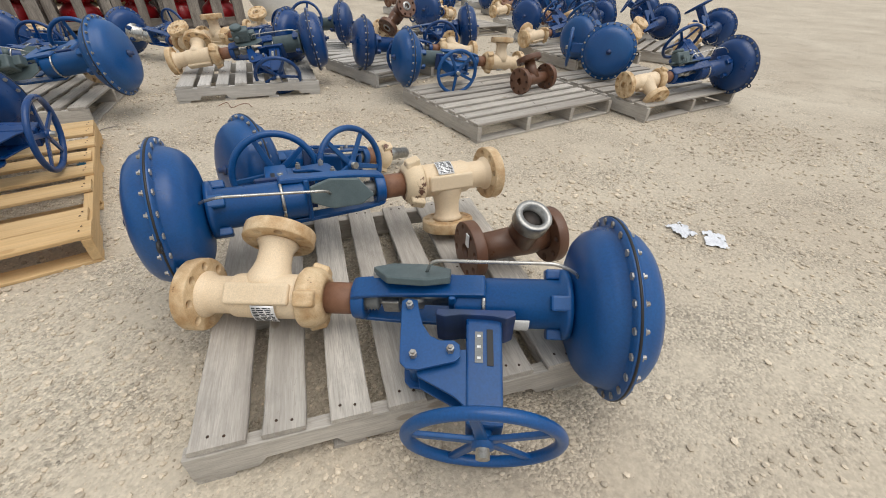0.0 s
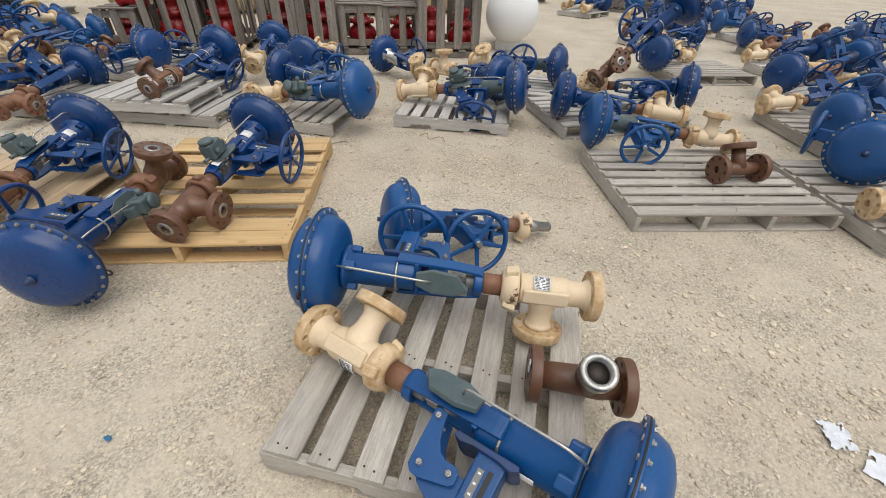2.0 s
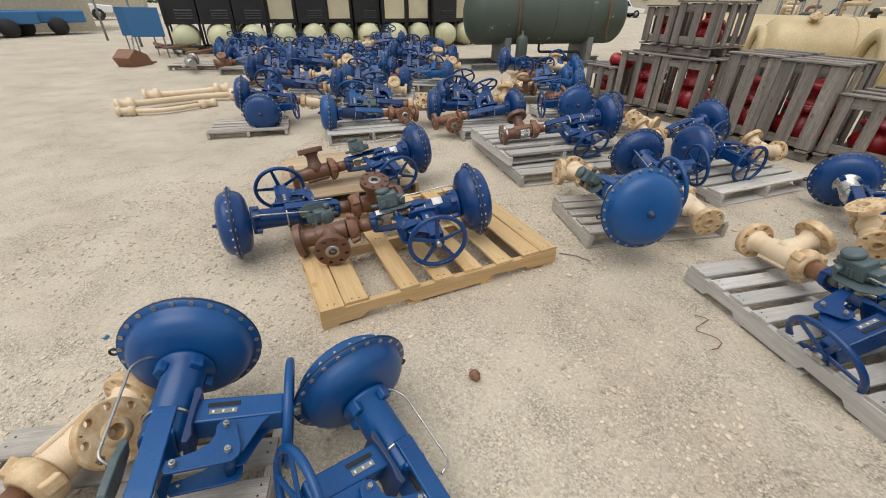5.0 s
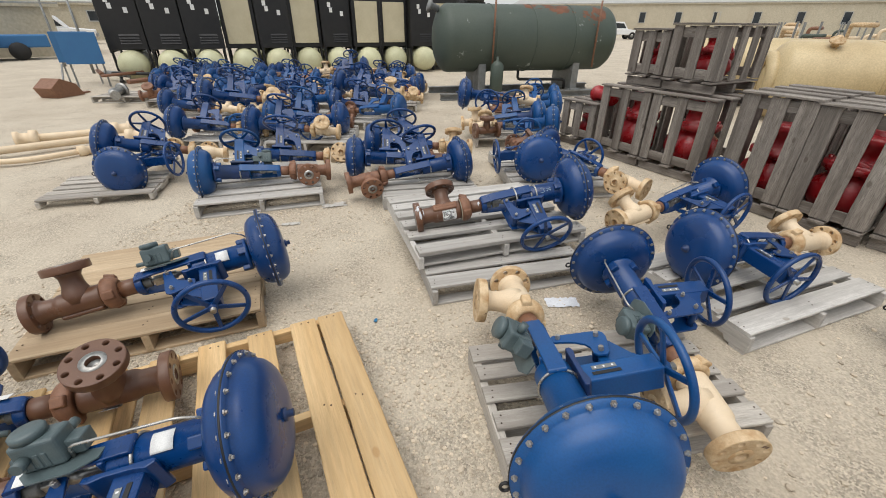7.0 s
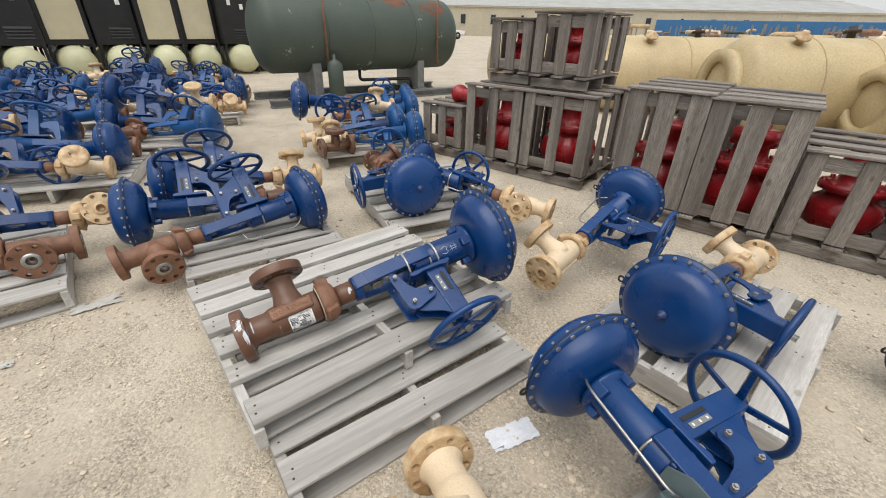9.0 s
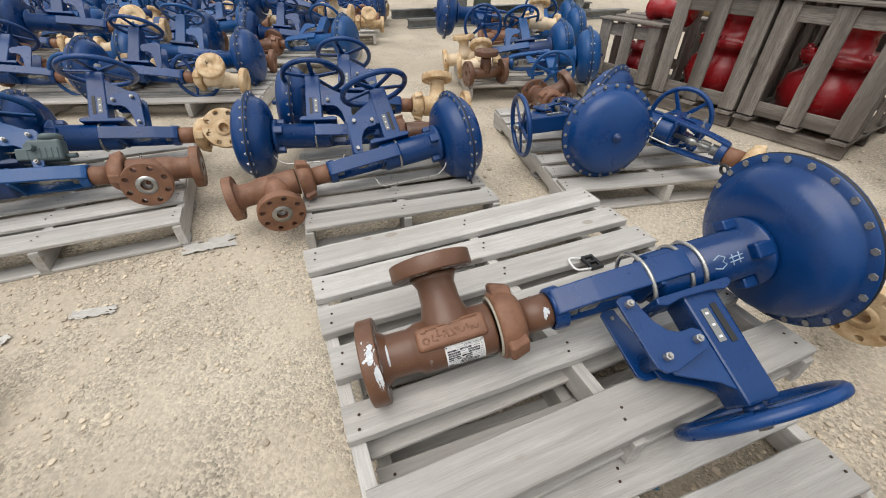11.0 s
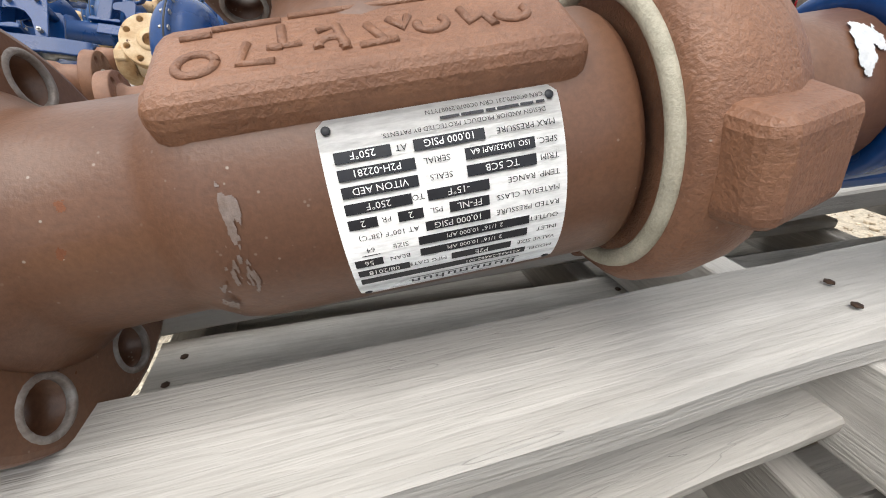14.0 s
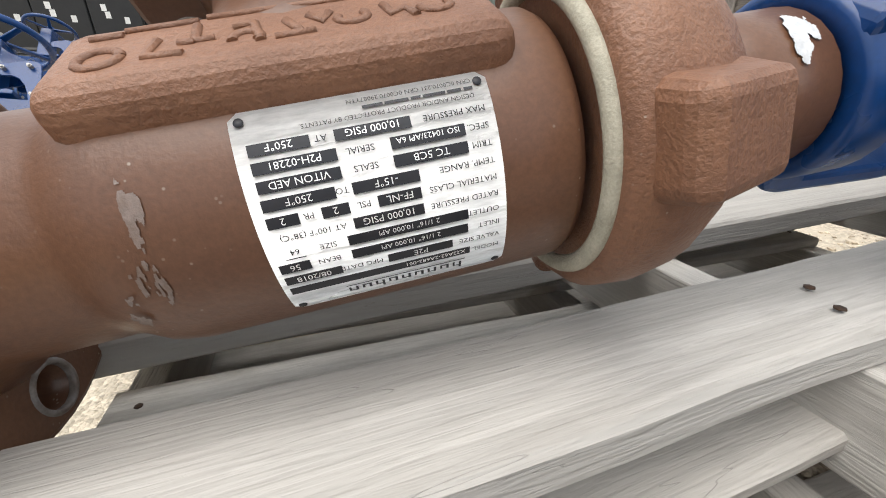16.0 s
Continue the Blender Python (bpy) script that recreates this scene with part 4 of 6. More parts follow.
def on_barrel(x, y, lift=0.0):
    """A point of the nameplate, in millimetres as it reads, laid on the barrel."""
    a = radians(PL) + y * 1.147 / 1000 / PR
    r = PR + lift
    return Vector((PS - x * 1.105 / 1000, -r * math.sin(a), r * math.cos(a)))


def bent_sheet(x0, x1, y0, y1, lift, thick=0.0, n=14, round_off=0.0):
    bm = bmesh.new()
    rows = []
    for i in range(n + 1):
        y = y0 + (y1 - y0) * i / n
        rows.append([bm.verts.new(on_barrel(x, y, lift)) for x in (x0, x1)])
    for a, b in zip(rows, rows[1:]):
        bm.faces.new((a[0], a[1], b[1], b[0])).smooth = True
    if thick:
        bmesh.ops.solidify(bm, geom=list(bm.faces), thickness=thick)
    bmesh.ops.recalc_face_normals(bm, faces=bm.faces)
    return bm


def plate_sheet():
    """The nameplate: a thin bent sheet with rounded corners."""
    bm = bmesh.new()
    w, y0, y1, c, n = 44.3, -38.2, 42.6, 3.2, 30
    rows = []
    for i in range(n + 1):
        y = y0 + (y1 - y0) * i / n
        e = max(c - (y - y0), c - (y1 - y), 0)
        h = w - c + math.sqrt(max(c * c - e * e, 0))
        rows.append([bm.verts.new(on_barrel(x, y, 0.0)) for x in (-h, h)])
    for a, b in zip(rows, rows[1:]):
        bm.faces.new((a[0], a[1], b[1], b[0])).smooth = True
    bmesh.ops.solidify(bm, geom=list(bm.faces), thickness=0.0009)
    bmesh.ops.recalc_face_normals(bm, faces=bm.faces)
    return bm


def lettering(items, lift):
    """Built-in font, laid on the barrel: (x, y, height in mm, words, alignment)."""
    bm = bmesh.new()
    for x, y, h, words, align in items:
        cu = bpy.data.curves.new("words", "FONT")
        cu.body, cu.size, cu.align_x, cu.resolution_u = words, h * 1.38, align, 2
        ob = new("words", cu)
        bpy.context.view_layer.update()
        me = bpy.data.meshes.new_from_object(ob.evaluated_get(bpy.context.evaluated_depsgraph_get()))
        for p in me.vertices:
            p.co = on_barrel(x + p.co.x * 1.12, y + p.co.y, lift)
        bm.from_mesh(me)
        bpy.data.objects.remove(ob)
        bpy.data.curves.remove(cu)
        bpy.data.meshes.remove(me)
    return bm


np_ = part("nameplate", plate_sheet(), PLATE, v, "bright metal nameplate printed in black, upside down")
ROWS_Y = [28.0 - 5.86 * k for k in range(10)]
NAMES = ["MODEL", "VALVE SIZE", "INLET", "OUTLET", "RATED PRESSURE", "MATERIAL CLASS", "TEMP. RANGE", "TRIM", "SPEC.", "MAX PRESSURE"]
ink, white, boxes = [], [], []
for y, w in zip(ROWS_Y, NAMES):
    ink.append((-41.2, y - 1.1, 2.15, w, "LEFT"))
for k, x0, x1, words in ((0, -29, 42, "X22A62-2A682-001"), (1, -22, 3.5, "P2E"), (1, 21, 42, "08/2018"), (2, -28.5, 16, '2 1/16" 10,000 API'), (2, 31, 42, "56"), (3, -29, 16, '2 1/16" 10,000 API'),
                         (4, -13, 12.4, "10,000 PSIG"), (5, -13, 2.5, "FF-NL"), (5, 12.5, 22, "2"), (5, 29.7, 40.5, "2"), (6, -13.5, 10, "-15\u00b0F"), (6, 15.8, 40.3, "250\u00b0F"), (7, -32.4, -5.8, "TC 5CB"),
                         (7, 12.3, 40, "VITON AED"), (8, -32.5, -6, "ISO 10423/API 6A"), (8, 12.3, 40, "P2H-02281"), (9, -14.4, 11.8, "10,000 PSIG"), (9, 19.9, 40, "250\u00b0F")):
    y = ROWS_Y[k]
    boxes.append(bent_sheet(x0, x1, y - 1.95, y + 1.95, 0.0004, 0, 3))
    white.append((x0 + 2.0 if k == 0 else (x0 + x1) / 2, y - 1.25, 2.5 if len(words) < 16 else 1.95, words, "LEFT" if k == 0 else "CENTER"))
for k, x, words in ((1, 5.5, "MFG DATE"), (2, 20, "BEAN"), (3, 20, "SIZE"), (4, 15, "AT 100\u00b0F (38\u00b0C)"), (5, 5, "PSL"), (5, 24.5, "PR"), (6, 11.2, "TO"), (7, -0.5, "SEALS"), (8, -0.5, "SERIAL"), (9, 14.2, "AT")):
    ink.append((x, ROWS_Y[k] - 1.1, 2.15, words, "LEFT"))
ink.append((33, ROWS_Y[3] - 1.4, 2.2, "64", "LEFT"))
ink += [(-38.5, -30.3, 1.6, "DESIGN AND/OR PRODUCT PROTECTED BY PATENTS.", "LEFT"), (-38.5, -35.7, 1.6, "CRN 0C0070.231 CRN 0C0070.29087YTN", "LEFT")]
part("data_box", solid(boxes), INK, np_, "black data fields", kind="stuff")
part("printed_text", lettering(ink, 0.0005), INK, np_)
part("field_text", lettering(white, 0.0008), PLATE, np_)
# maker's mark and address as plain shapes
mark = []
for k in range(9):
    x = -25.5 + 5.4 * k
    tall = 4.6 if k in (0, 6) else 3.2
    mark.append(bent_sheet(x, x + 1.0, 34.2, 34.2 + tall, 0.0005, 0, 3))
    mark.append(bent_sheet(x + 1.0, x + 3.6, 34.2 if k % 2 else 36.4, 34.9 if k % 2 else 37.1, 0.0005, 0, 2))
    mark.append(bent_sheet(x + 2.8, x + 3.7, 34.2, 36.9, 0.0005, 0, 3))
mark.append(bent_sheet(-27, 22, 32.6, 33.1, 0.0005, 0, 2))
mark.append(bent_sheet(31.5, 38.5, ROWS_Y[3] + 1.9, ROWS_Y[3] + 2.3, 0.0005, 0, 2))
mark += [bent_sheet(-38.5 + x, -38.5 + x + w, -32.9, -31.9, 0.0005, 0, 2) for x, w in ((0, 3.2), (4.2, 5.0), (9.8, 8.2), (18.6, 3.6), (23, 8.4), (32, 7.2))]
part("maker_mark", solid(mark), INK, np_, kind="stuff")
for sx in (-1, 1):
    for sy in (-1, 1):
        c = on_barrel(sx * 40.8, 38.8 if sy > 0 else -34.4, 0.0005)
        part("rivet", lathe([(0, 0), (0, 0.0019), (0.0003, 0.0017), (0.0004, 0)], 12), INK, np_).matrix_basis = along(c, c + (on_barrel(sx * 40.8, 38.8 if sy > 0 else -34.4, 0.01) - c))

# cast pad above the plate, with low raised rings and bars
PAD = 25.0
pad_bm = block(0.176, 0.058, 0.044, (0.2225, 0, 0.0535), 0.0112, 4)
pad = part("cast_pad", moved(pad_bm, about_x(PAD)), RUST, v, "rough cast pad with raised marks")


def ridge(pts):
    """A low raised casting line on the pad."""
    bm = rod([(x, y, 0.0755) for x, y in pts], 0.0021, 7)
    for q in bm.verts:
        q.co.z = 0.0755 + (q.co.z - 0.0755) * 0.72
    return bm


def ring_pts(x, y, r, a0=0, a1=360):
    return [(x + r * math.cos(radians(a0 + (a1 - a0) * k / 14)), y + r * math.sin(radians(a0 + (a1 - a0) * k / 14))) for k in range(15)]


bits = [ridge(p) for p in (
    ring_pts(0.158, -0.008, 0.0072), [(0.176, 0.002), (0.174, -0.012), (0.187, -0.013)], [(0.189, 0.012), (0.190, -0.004), (0.197, -0.003)], [(0.184, -0.003), (0.190, -0.004)],
    ring_pts(0.2085, -0.007, 0.0052, -40, 200), [(0.203, 0.004), (0.211, 0.006), (0.214, -0.012)], [(0.219, -0.011), (0.234, -0.010)], [(0.223, 0.004), (0.229, -0.010)], [(0.232, 0.006), (0.237, -0.003), (0.240, 0.006)],
    ring_pts(0.2485, -0.002, 0.0058, 160, 400), [(0.262, 0.006), (0.264, -0.006), (0.270, -0.001), (0.273, -0.010)], ring_pts(0.282, -0.002, 0.0062, 180, 390),
    [(0.150, 0.0125), (0.162, 0.0130)], [(0.162, 0.0165), (0.189, 0.0175)], [(0.192, 0.0195), (0.292, 0.0205)])]
part("cast_mark", moved(solid(bits), about_x(PAD)), RUST, pad, kind="stuff")
SCUFF = material("grey_scuff", (0.21, 0.165, 0.145), (0.15, 0.098, 0.072), rough=0.5, scale=90.0, grain=500.0, bump=0.2)
for s0, s1, a0, a1, sd in ((0.152, 0.164, 62, 92, 9.3), (0.146, 0.160, 84, 118, 4.1), (0.138, 0.150, 100, 122, 6.6)):
    part("scuff_mark", flake(0.0657, s0, s1, a0, a1, sd, 0.2), SCUFF, v, "grey scuff on the barrel")
for s0, a0, sd in ((0.078, 70, 1.1), (0.086, 78, 2.3), (0.068, 96, 3.7), (0.092, 60, 5.1)):
    part("rust_spot", flake(0.0559, s0, s0 + 0.006, a0, a0 + 6, sd, 0.5, 16), RUST_SPOT, v)

# sealant ring at the union, and a bare shiny line beside it
part("sealant_ring", moved(torus(0.0735, 0.0052, 64, 12), shift(0.3385)), GREASE, v, "pale cracked sealant ring")
part("blistered_patch", moved(lathe([(0.3415, 0.06), (0.3415, 0.084), (0.346, 0.0875), (0.350, 0.087), (0.350, 0.06)], 40, closed=True), Matrix()), RUST, v, "dark rusty edge of the union nut")


BARE = material("chipped_to_pale_primer", (0.66, 0.67, 0.68), (0.50, 0.53, 0.56), rough=0.5, scale=60.0, bump=0.1)
part("paint_chip", flake(0.1084, 0.003, 0.041, 11, 42, 1.7, 0.5), BARE, v, "white chip in the brown paint")
part("paint_chip", flake(0.1084, 0.025, 0.0435, 37, 80, 4.2, 0.5), BARE, v, "white chip in the brown paint")
part("paint_chip", flake(0.0592, 0.0575, 0.0645, 8, 60, 7.7, 0.95), BARE, v, "white chip in the brown paint")
part("paint_chip", flake(0.0468, 0.455, 0.483, 20, 70, 2.7, 0.35), BARE, v, "white chip in the brown paint")
BARE_RIM = material("bare_hole_rim", (0.30, 0.28, 0.26), (0.16, 0.12, 0.10), rough=0.4, metal=0.2, scale=90.0, grain=500.0, bump=0.2)
for k in range(8):
    a = radians(360 * (k + 0.5) / 8)
    for x in (0.0434, -0.0005):
        for base in (about_x(-17.9), shift(0.222) @ about_x(-48) @ shift(0, 0, 0.214) @ Matrix.Rotation(radians(90), 4, "Y")):
            lip = part("hole_lip", lathe([(0.003, 0.0131), (0.0, 0.0131), (-0.0007, 0.0138), (-0.0007, 0.0158), (0.001, 0.0172)], 22), BARE_RIM, v)
            lip.matrix_basis = base @ shift(x, 0.0855 * math.cos(a), 0.0855 * math.sin(a)) @ Matrix.Rotation(math.pi if x > 0 else 0, 4, "Z")
# chalk marks on the barrel and spring coil by the stem
CHALK = material("chalk", (0.35, 0.45, 0.55), (0.25, 0.36, 0.5), rough=0.9, scale=80.0)


def chalk_line(pts):
    out = []
    for s, a in pts:
        a = radians(a)
        out.append((s, -0.0706 * math.sin(a), 0.0706 * math.cos(a)))
    return rod(out, 0.0018, 5)


part("chalk_mark", solid([chalk_line([(0.93, 40), (0.95, 33), (0.965, 40), (0.955, 48), (0.965, 55), (0.95, 63), (0.93, 58)]), chalk_line([(0.985, 38), (0.985, 62)]), chalk_line([(1.005, 36), (1.005, 60)]),
                          chalk_line([(0.975, 45), (1.015, 43)]), chalk_line([(0.975, 54), (1.015, 52)])]), CHALK, v, "chalked number", kind="stuff")
part("hose_clamp_strap", moved(torus(0.0735, 0.0065, 40, 8), shift(0.90)), TUBING, v, "grey strap round the barrel")
part("hose_clamp_strap", moved(torus(0.083, 0.006, 40, 8), shift(0.745)), TUBING, v, "grey strap round the yoke")


# ---- crates with red fittings ----
def red_fitting():
    """A red cast valve bonnet: bulb, bolted flange, hub."""
    bits = [lathe([(0, 0), (0, 0.13), (0.04, 0.19), (0.12, 0.22), (0.2, 0.2), (0.26, 0.13), (0.28, 0.12), (0.285, 0.19), (0.325, 0.19), (0.33, 0.1), (0.42, 0.09), (0.45, 0.12), (0.5, 0.12), (0.505, 0.0)], 28)]
    for k in range(8):
        bits.append(moved(rod([(0.27, 0, 0.165), (0.345, 0, 0.165)], 0.016, 6), about_x(45 * k)))
    return moved(solid(bits), Matrix.Rotation(radians(-90), 4, "Y"))


def red_cross():
    """A red valve body with flanged ends and open bores, later filled by a dark plug."""
    bits = [lathe([(-0.22, 0.07), (-0.22, 0.15), (-0.17, 0.15), (-0.16, 0.1), (0, 0.13), (0.16, 0.1), (0.17, 0.15), (0.22, 0.15), (0.22, 0.07)], 28, closed=True),
            moved(lathe([(0, 0), (0, 0.11), (0.2, 0.1), (0.21, 0.16), (0.26, 0.16), (0.26, 0.08), (0.36, 0.07), (0.36, 0)], 24), Matrix.Rotation(radians(-90), 4, "Y"))]
    return solid(bits)


def slat(parent, a, b, width, thick, normal, k, mat=None):
    """A flat board from a to b that faces along normal."""
    a, b, nrm = Vector(a), Vector(b), Vector(normal)
    x = (b - a).normalized()
    L = round((b - a).length, 2)
    m = Matrix((x, nrm.cross(x), nrm)).transposed().to_4x4()
    m.translation = (a + b) / 2
    piece("board", ("slat", L, width, thick, k % 3), lambda: board_mesh("", L, width, thick, k % 3), mat or WOOD_CRATE, parent, m)


def crate(corner, heading, w, d, h, z=0.0, fronts=3, wide=0.115, fill=1, base=True, label="", tops=4, red=True, open_top=False):
    """Open slatted crate: runners, corner posts, front, back and side slats, top boards. corner: front left on the ground."""
    c = thing("crate", shift(corner[0], corner[1], z) @ Matrix.Rotation(radians(heading), 4, "Z"), label or "old grey slatted wooden crate holding red castings", "crate", "crates along the yard")
    k = 0
    z0 = 0.14 if base else 0.03
    if base:
        for y in (0.05, d / 2, d - 0.05):
            slat(c, (0, y, 0.05), (w, y, 0.05), 0.09, 0.05, (0, -1, 0), k)
            k += 1
        for i in range(max(3, int(w / 0.19))):
            x = 0.06 + (w - 0.12) * i / (max(3, int(w / 0.19)) - 1)
            slat(c, (x, -0.03, 0.12), (x, d, 0.12), 0.12, 0.02, (0, 0, 1), k)
            k += 1
    for y, nrm in ((0.012, -1), (d - 0.012, 1)):
        for i in range(fronts + 1):
            x = wide / 2 + (w - wide) * i / fronts
            slat(c, (x, y, z0), (x, y, h), wide, 0.02, (0, nrm, 0), k)
            k += 1
        for zz in (z0 + 0.06, h - 0.07):
            slat(c, (0, y + nrm * -0.022, zz), (w, y + nrm * -0.022, zz), 0.1, 0.02, (0, nrm, 0), k)
            k += 1
    for x, nrm in ((0.012, -1), (w - 0.012, 1)):
        for i in range(4):
            y = 0.09 + (d - 0.18) * i / 3
            slat(c, (x, y, z0), (x, y, h), 0.12, 0.02, (nrm, 0, 0), k)
            k += 1
    if not open_top:
        for i in range(tops):
            y = 0.05 + (d - 0.1) * i / (tops - 1)
            slat(c, (-0.02, y, h + 0.012), (w + 0.02, y, h + 0.012), 0.14, 0.02, (0, 0, 1), k)
            k += 1
    return c


def red_in_crate(corner, heading, w, d, h, z=0.0, n=1, cross=False):
    base = shift(corner[0], corner[1], z) @ Matrix.Rotation(radians(heading), 4, "Z")
    for i in range(n):
        x = w * (i + 0.5) / n
        s = min((h - 0.18) / 0.52, w / n / 0.46)
        r = thing("red_casting", base @ shift(x, d * 0.42, 0.135) @ Matrix.Diagonal((s, s, s, 1)), "glossy red cast valve part standing in a crate", "casting", "red castings")
        piece("bonnet", "red_fitting", red_fitting, RED, r)
        if cross:
            piece("flanged_body", "red_cross", red_cross, RED, r, shift(0, 0.06, 0.24) @ Matrix.Diagonal((0.8, 0.8, 0.8, 1)) @ Matrix.Rotation(radians(90), 4, "Z"))
            # dark plug closes the bore, its colour standing for the shade inside
            piece("bore", "red_bore", lambda: lathe([(0, 0), (0, 0.071), (0.3, 0.071), (0.3, 0)], 20), DARK, r, shift(0, -0.118, 0.24) @ Matrix.Diagonal((0.8, 0.8, 0.8, 1)) @ Matrix.Rotation(radians(90), 4, "Z"))


HE = math.degrees(math.atan2(0.61, 0.79))
for c, w, d, h, z, n, fr, cross, lab in (
        ((-8.05, 4.45), 0.62, 0.8, 0.62, 0.0, 1, 2, False, "low grey slatted crate with a red casting on top"),
        ((-7.45, 4.85), 0.72, 1.0, 0.90, 0.0, 1, 2, False, "grey slatted crate under another crate"),
        ((-6.86, 5.31), 0.74, 1.0, 0.90, 0.0, 1, 2, False, "grey slatted crate under another crate"),
        ((-7.52, 5.12), 0.50, 0.7, 0.62, 0.925, 1, 2, False, "grey slatted crate stacked on another"),
        ((-7.05, 5.42), 0.62, 0.9, 0.68, 0.925, 1, 2, True, "grey slatted crate stacked on another"),
        ((-5.84, 5.78), 0.60, 0.95, 1.06, 0.0, 1, 2, False, "tall weathered crate of wide boards"),
        ((-5.36, 6.15), 0.62, 0.95, 1.04, 0.0, 1, 2, True, "tall weathered crate with a red flange inside"),
        ((-4.90, 6.62), 0.72, 1.0, 0.76, 0.0, 1, 2, False, "low grey slatted crate with broken top boards"),
        ((-4.32, 7.06), 0.66, 1.0, 0.74, 0.0, 1, 2, True, "low grey slatted crate with broken top boards"),
        ((-3.72, 7.22), 1.05, 0.9, 1.06, 0.0, 2, 3, True, "tall grey crate of upright boards beside a white tank")):
    crate(c, HE, w, d, h, z, fr, 0.145 if "tall" in lab else 0.115, label=lab)
    red_in_crate(c, HE, w, d, h, z, n, cross)
one_mesh("red_pipe", moved(solid([lathe([(-0.2, 0), (-0.2, 0.11), (-0.15, 0.11), (-0.14, 0.07), (0.14, 0.07), (0.15, 0.11), (0.2, 0.11), (0.2, 0)], 20)]), Matrix()), RED,
         shift(-7.75, 4.95, 0.735) @ Matrix.Rotation(radians(20), 4, "Z"), "red flanged pipe lying on a crate", "pipe")


# ---- vessels ----
def vessel(p0, p1, r, mat, name, label, ring=False, head=0.45, z_off=0.0):
    """Horizontal pressure vessel with dished heads, seams and nozzles."""
    L = (Vector(p1) - Vector(p0)).length
    v = thing(name, along(p0, p1), label, "tank")
    pro = [(-head * r, 0.0)] + [(-head * r * math.cos(a), r * math.sin(a)) for a in (radians(q) for q in (8, 20, 35, 50, 65, 80))] + [(0, r)]
    pro += [(L, r)] + [(L + head * r * math.cos(a), r * math.sin(a)) for a in (radians(q) for q in (80, 65, 50, 35, 20, 8))] + [(L + head * r, 0)]
    part("shell", lathe(pro, 56), mat, v)
    for k in range(1, 4):
        part("weld_seam", moved(torus(r + 0.002, 0.012, 56, 6), shift(L * k / 4)), mat, v)
    if ring:
        for q, x in enumerate((0.5, 1.6, 2.7)):
            up = shift(min(x, L - 0.4), 0, 0) @ about_x((28, -12, 40)[q]) @ shift(0, 0, r - 0.03) @ Matrix.Rotation(radians(-90), 4, "Y")
            part("nozzle", lathe([(0, 0), (0, 0.055), (0.12, 0.055), (0.12, 0.115), (0.15, 0.115), (0.152, 0.06), (0.21, 0.05), (0.21, 0)], 18), (TAN, DARK, GREEN_RUST)[q], v, "dark rusty flanged nozzle").matrix_basis = up
        part("support_skirt", lathe([(-head * r * 0.9, r * 0.5), (-head * r * 1.15, r * 0.5), (-head * r * 1.15, r * 0.74), (-head * r * 0.4, r * 0.74)], 48, closed=True), mat, v, "thick round end ring")
    return v


g = vessel((-12.1, 2.1, 1.28), (-13.65, 5.75, 1.28), 0.72, GREEN, "storage_tank", "large dark green horizontal tank with rust streaks on a steel skid")
GL = 3.97
for x in (0.75, GL - 0.75):
    part("saddle", prism([(-0.09, -1.15), (0.09, -1.15), (0.09, -0.5), (-0.09, -0.5)], 1.0, 0.01), GREY_METAL, g).matrix_basis = shift(x)
    part("saddle_plate", moved(block(0.3, 1.35, 0.03, (0, 0, -1.13)), Matrix()), GREY_METAL, g).matrix_basis = shift(x)
for y in (-0.62, 0.62):
    part("skid_beam", solid([block(GL + 0.6, 0.16, 0.025, (GL / 2, y, -1.14)), block(GL + 0.6, 0.025, 0.12, (GL / 2, y, -1.2)), block(GL + 0.6, 0.16, 0.025, (GL / 2, y, -1.262))]), GREY_METAL, g)
part("small_bottle", lathe([(0, 0), (0.0, 0.1), (0.04, 0.15), (0.6, 0.15), (0.66, 0.1), (0.7, 0.03), (0.78, 0.03), (0.78, 0)], 24), GREEN, g, "small upright grey-green bottle").matrix_basis = shift(1.0, -0.8, -1.12) @ Matrix.Rotation(radians(-90), 4, "Y")
part("nozzle", lathe([(0, 0), (0, 0.07), (0.2, 0.07), (0.2, 0.14), (0.25, 0.14), (0.25, 0)], 20), GREY_METAL, g).matrix_basis = shift(-0.2, 0.0, 0.6) @ Matrix.Rotation(radians(200), 4, "Y")
for k, (x0, x1, a0, a1) in enumerate(((2.2, 3.3, -55, 5), (3.1, 3.9, -70, -10), (1.6, 2.3, -35, 0))):
    part("rust_patch", flake(0.7215, x0, x1, -a0, -a1, 3.3 + k, 0.3, 40), GREEN_RUST, g, "rust streak on the tank")
for x, h in ((0.9, 0.62), (3.5, 0.5)):
    part("stand_pipe", rod([(x, -0.74, -0.6), (x, -0.74, 0.3), (x, -0.74, h + 0.3)], 0.022, 8), RUST, g)
part("drain_pipe", rod(bend([(1.8, -0.2, -0.7), (1.8, -0.2, -0.9), (3.0, -0.4, -0.9), (3.0, -0.4, -1.13)]), 0.035, 8), BLACK, g)

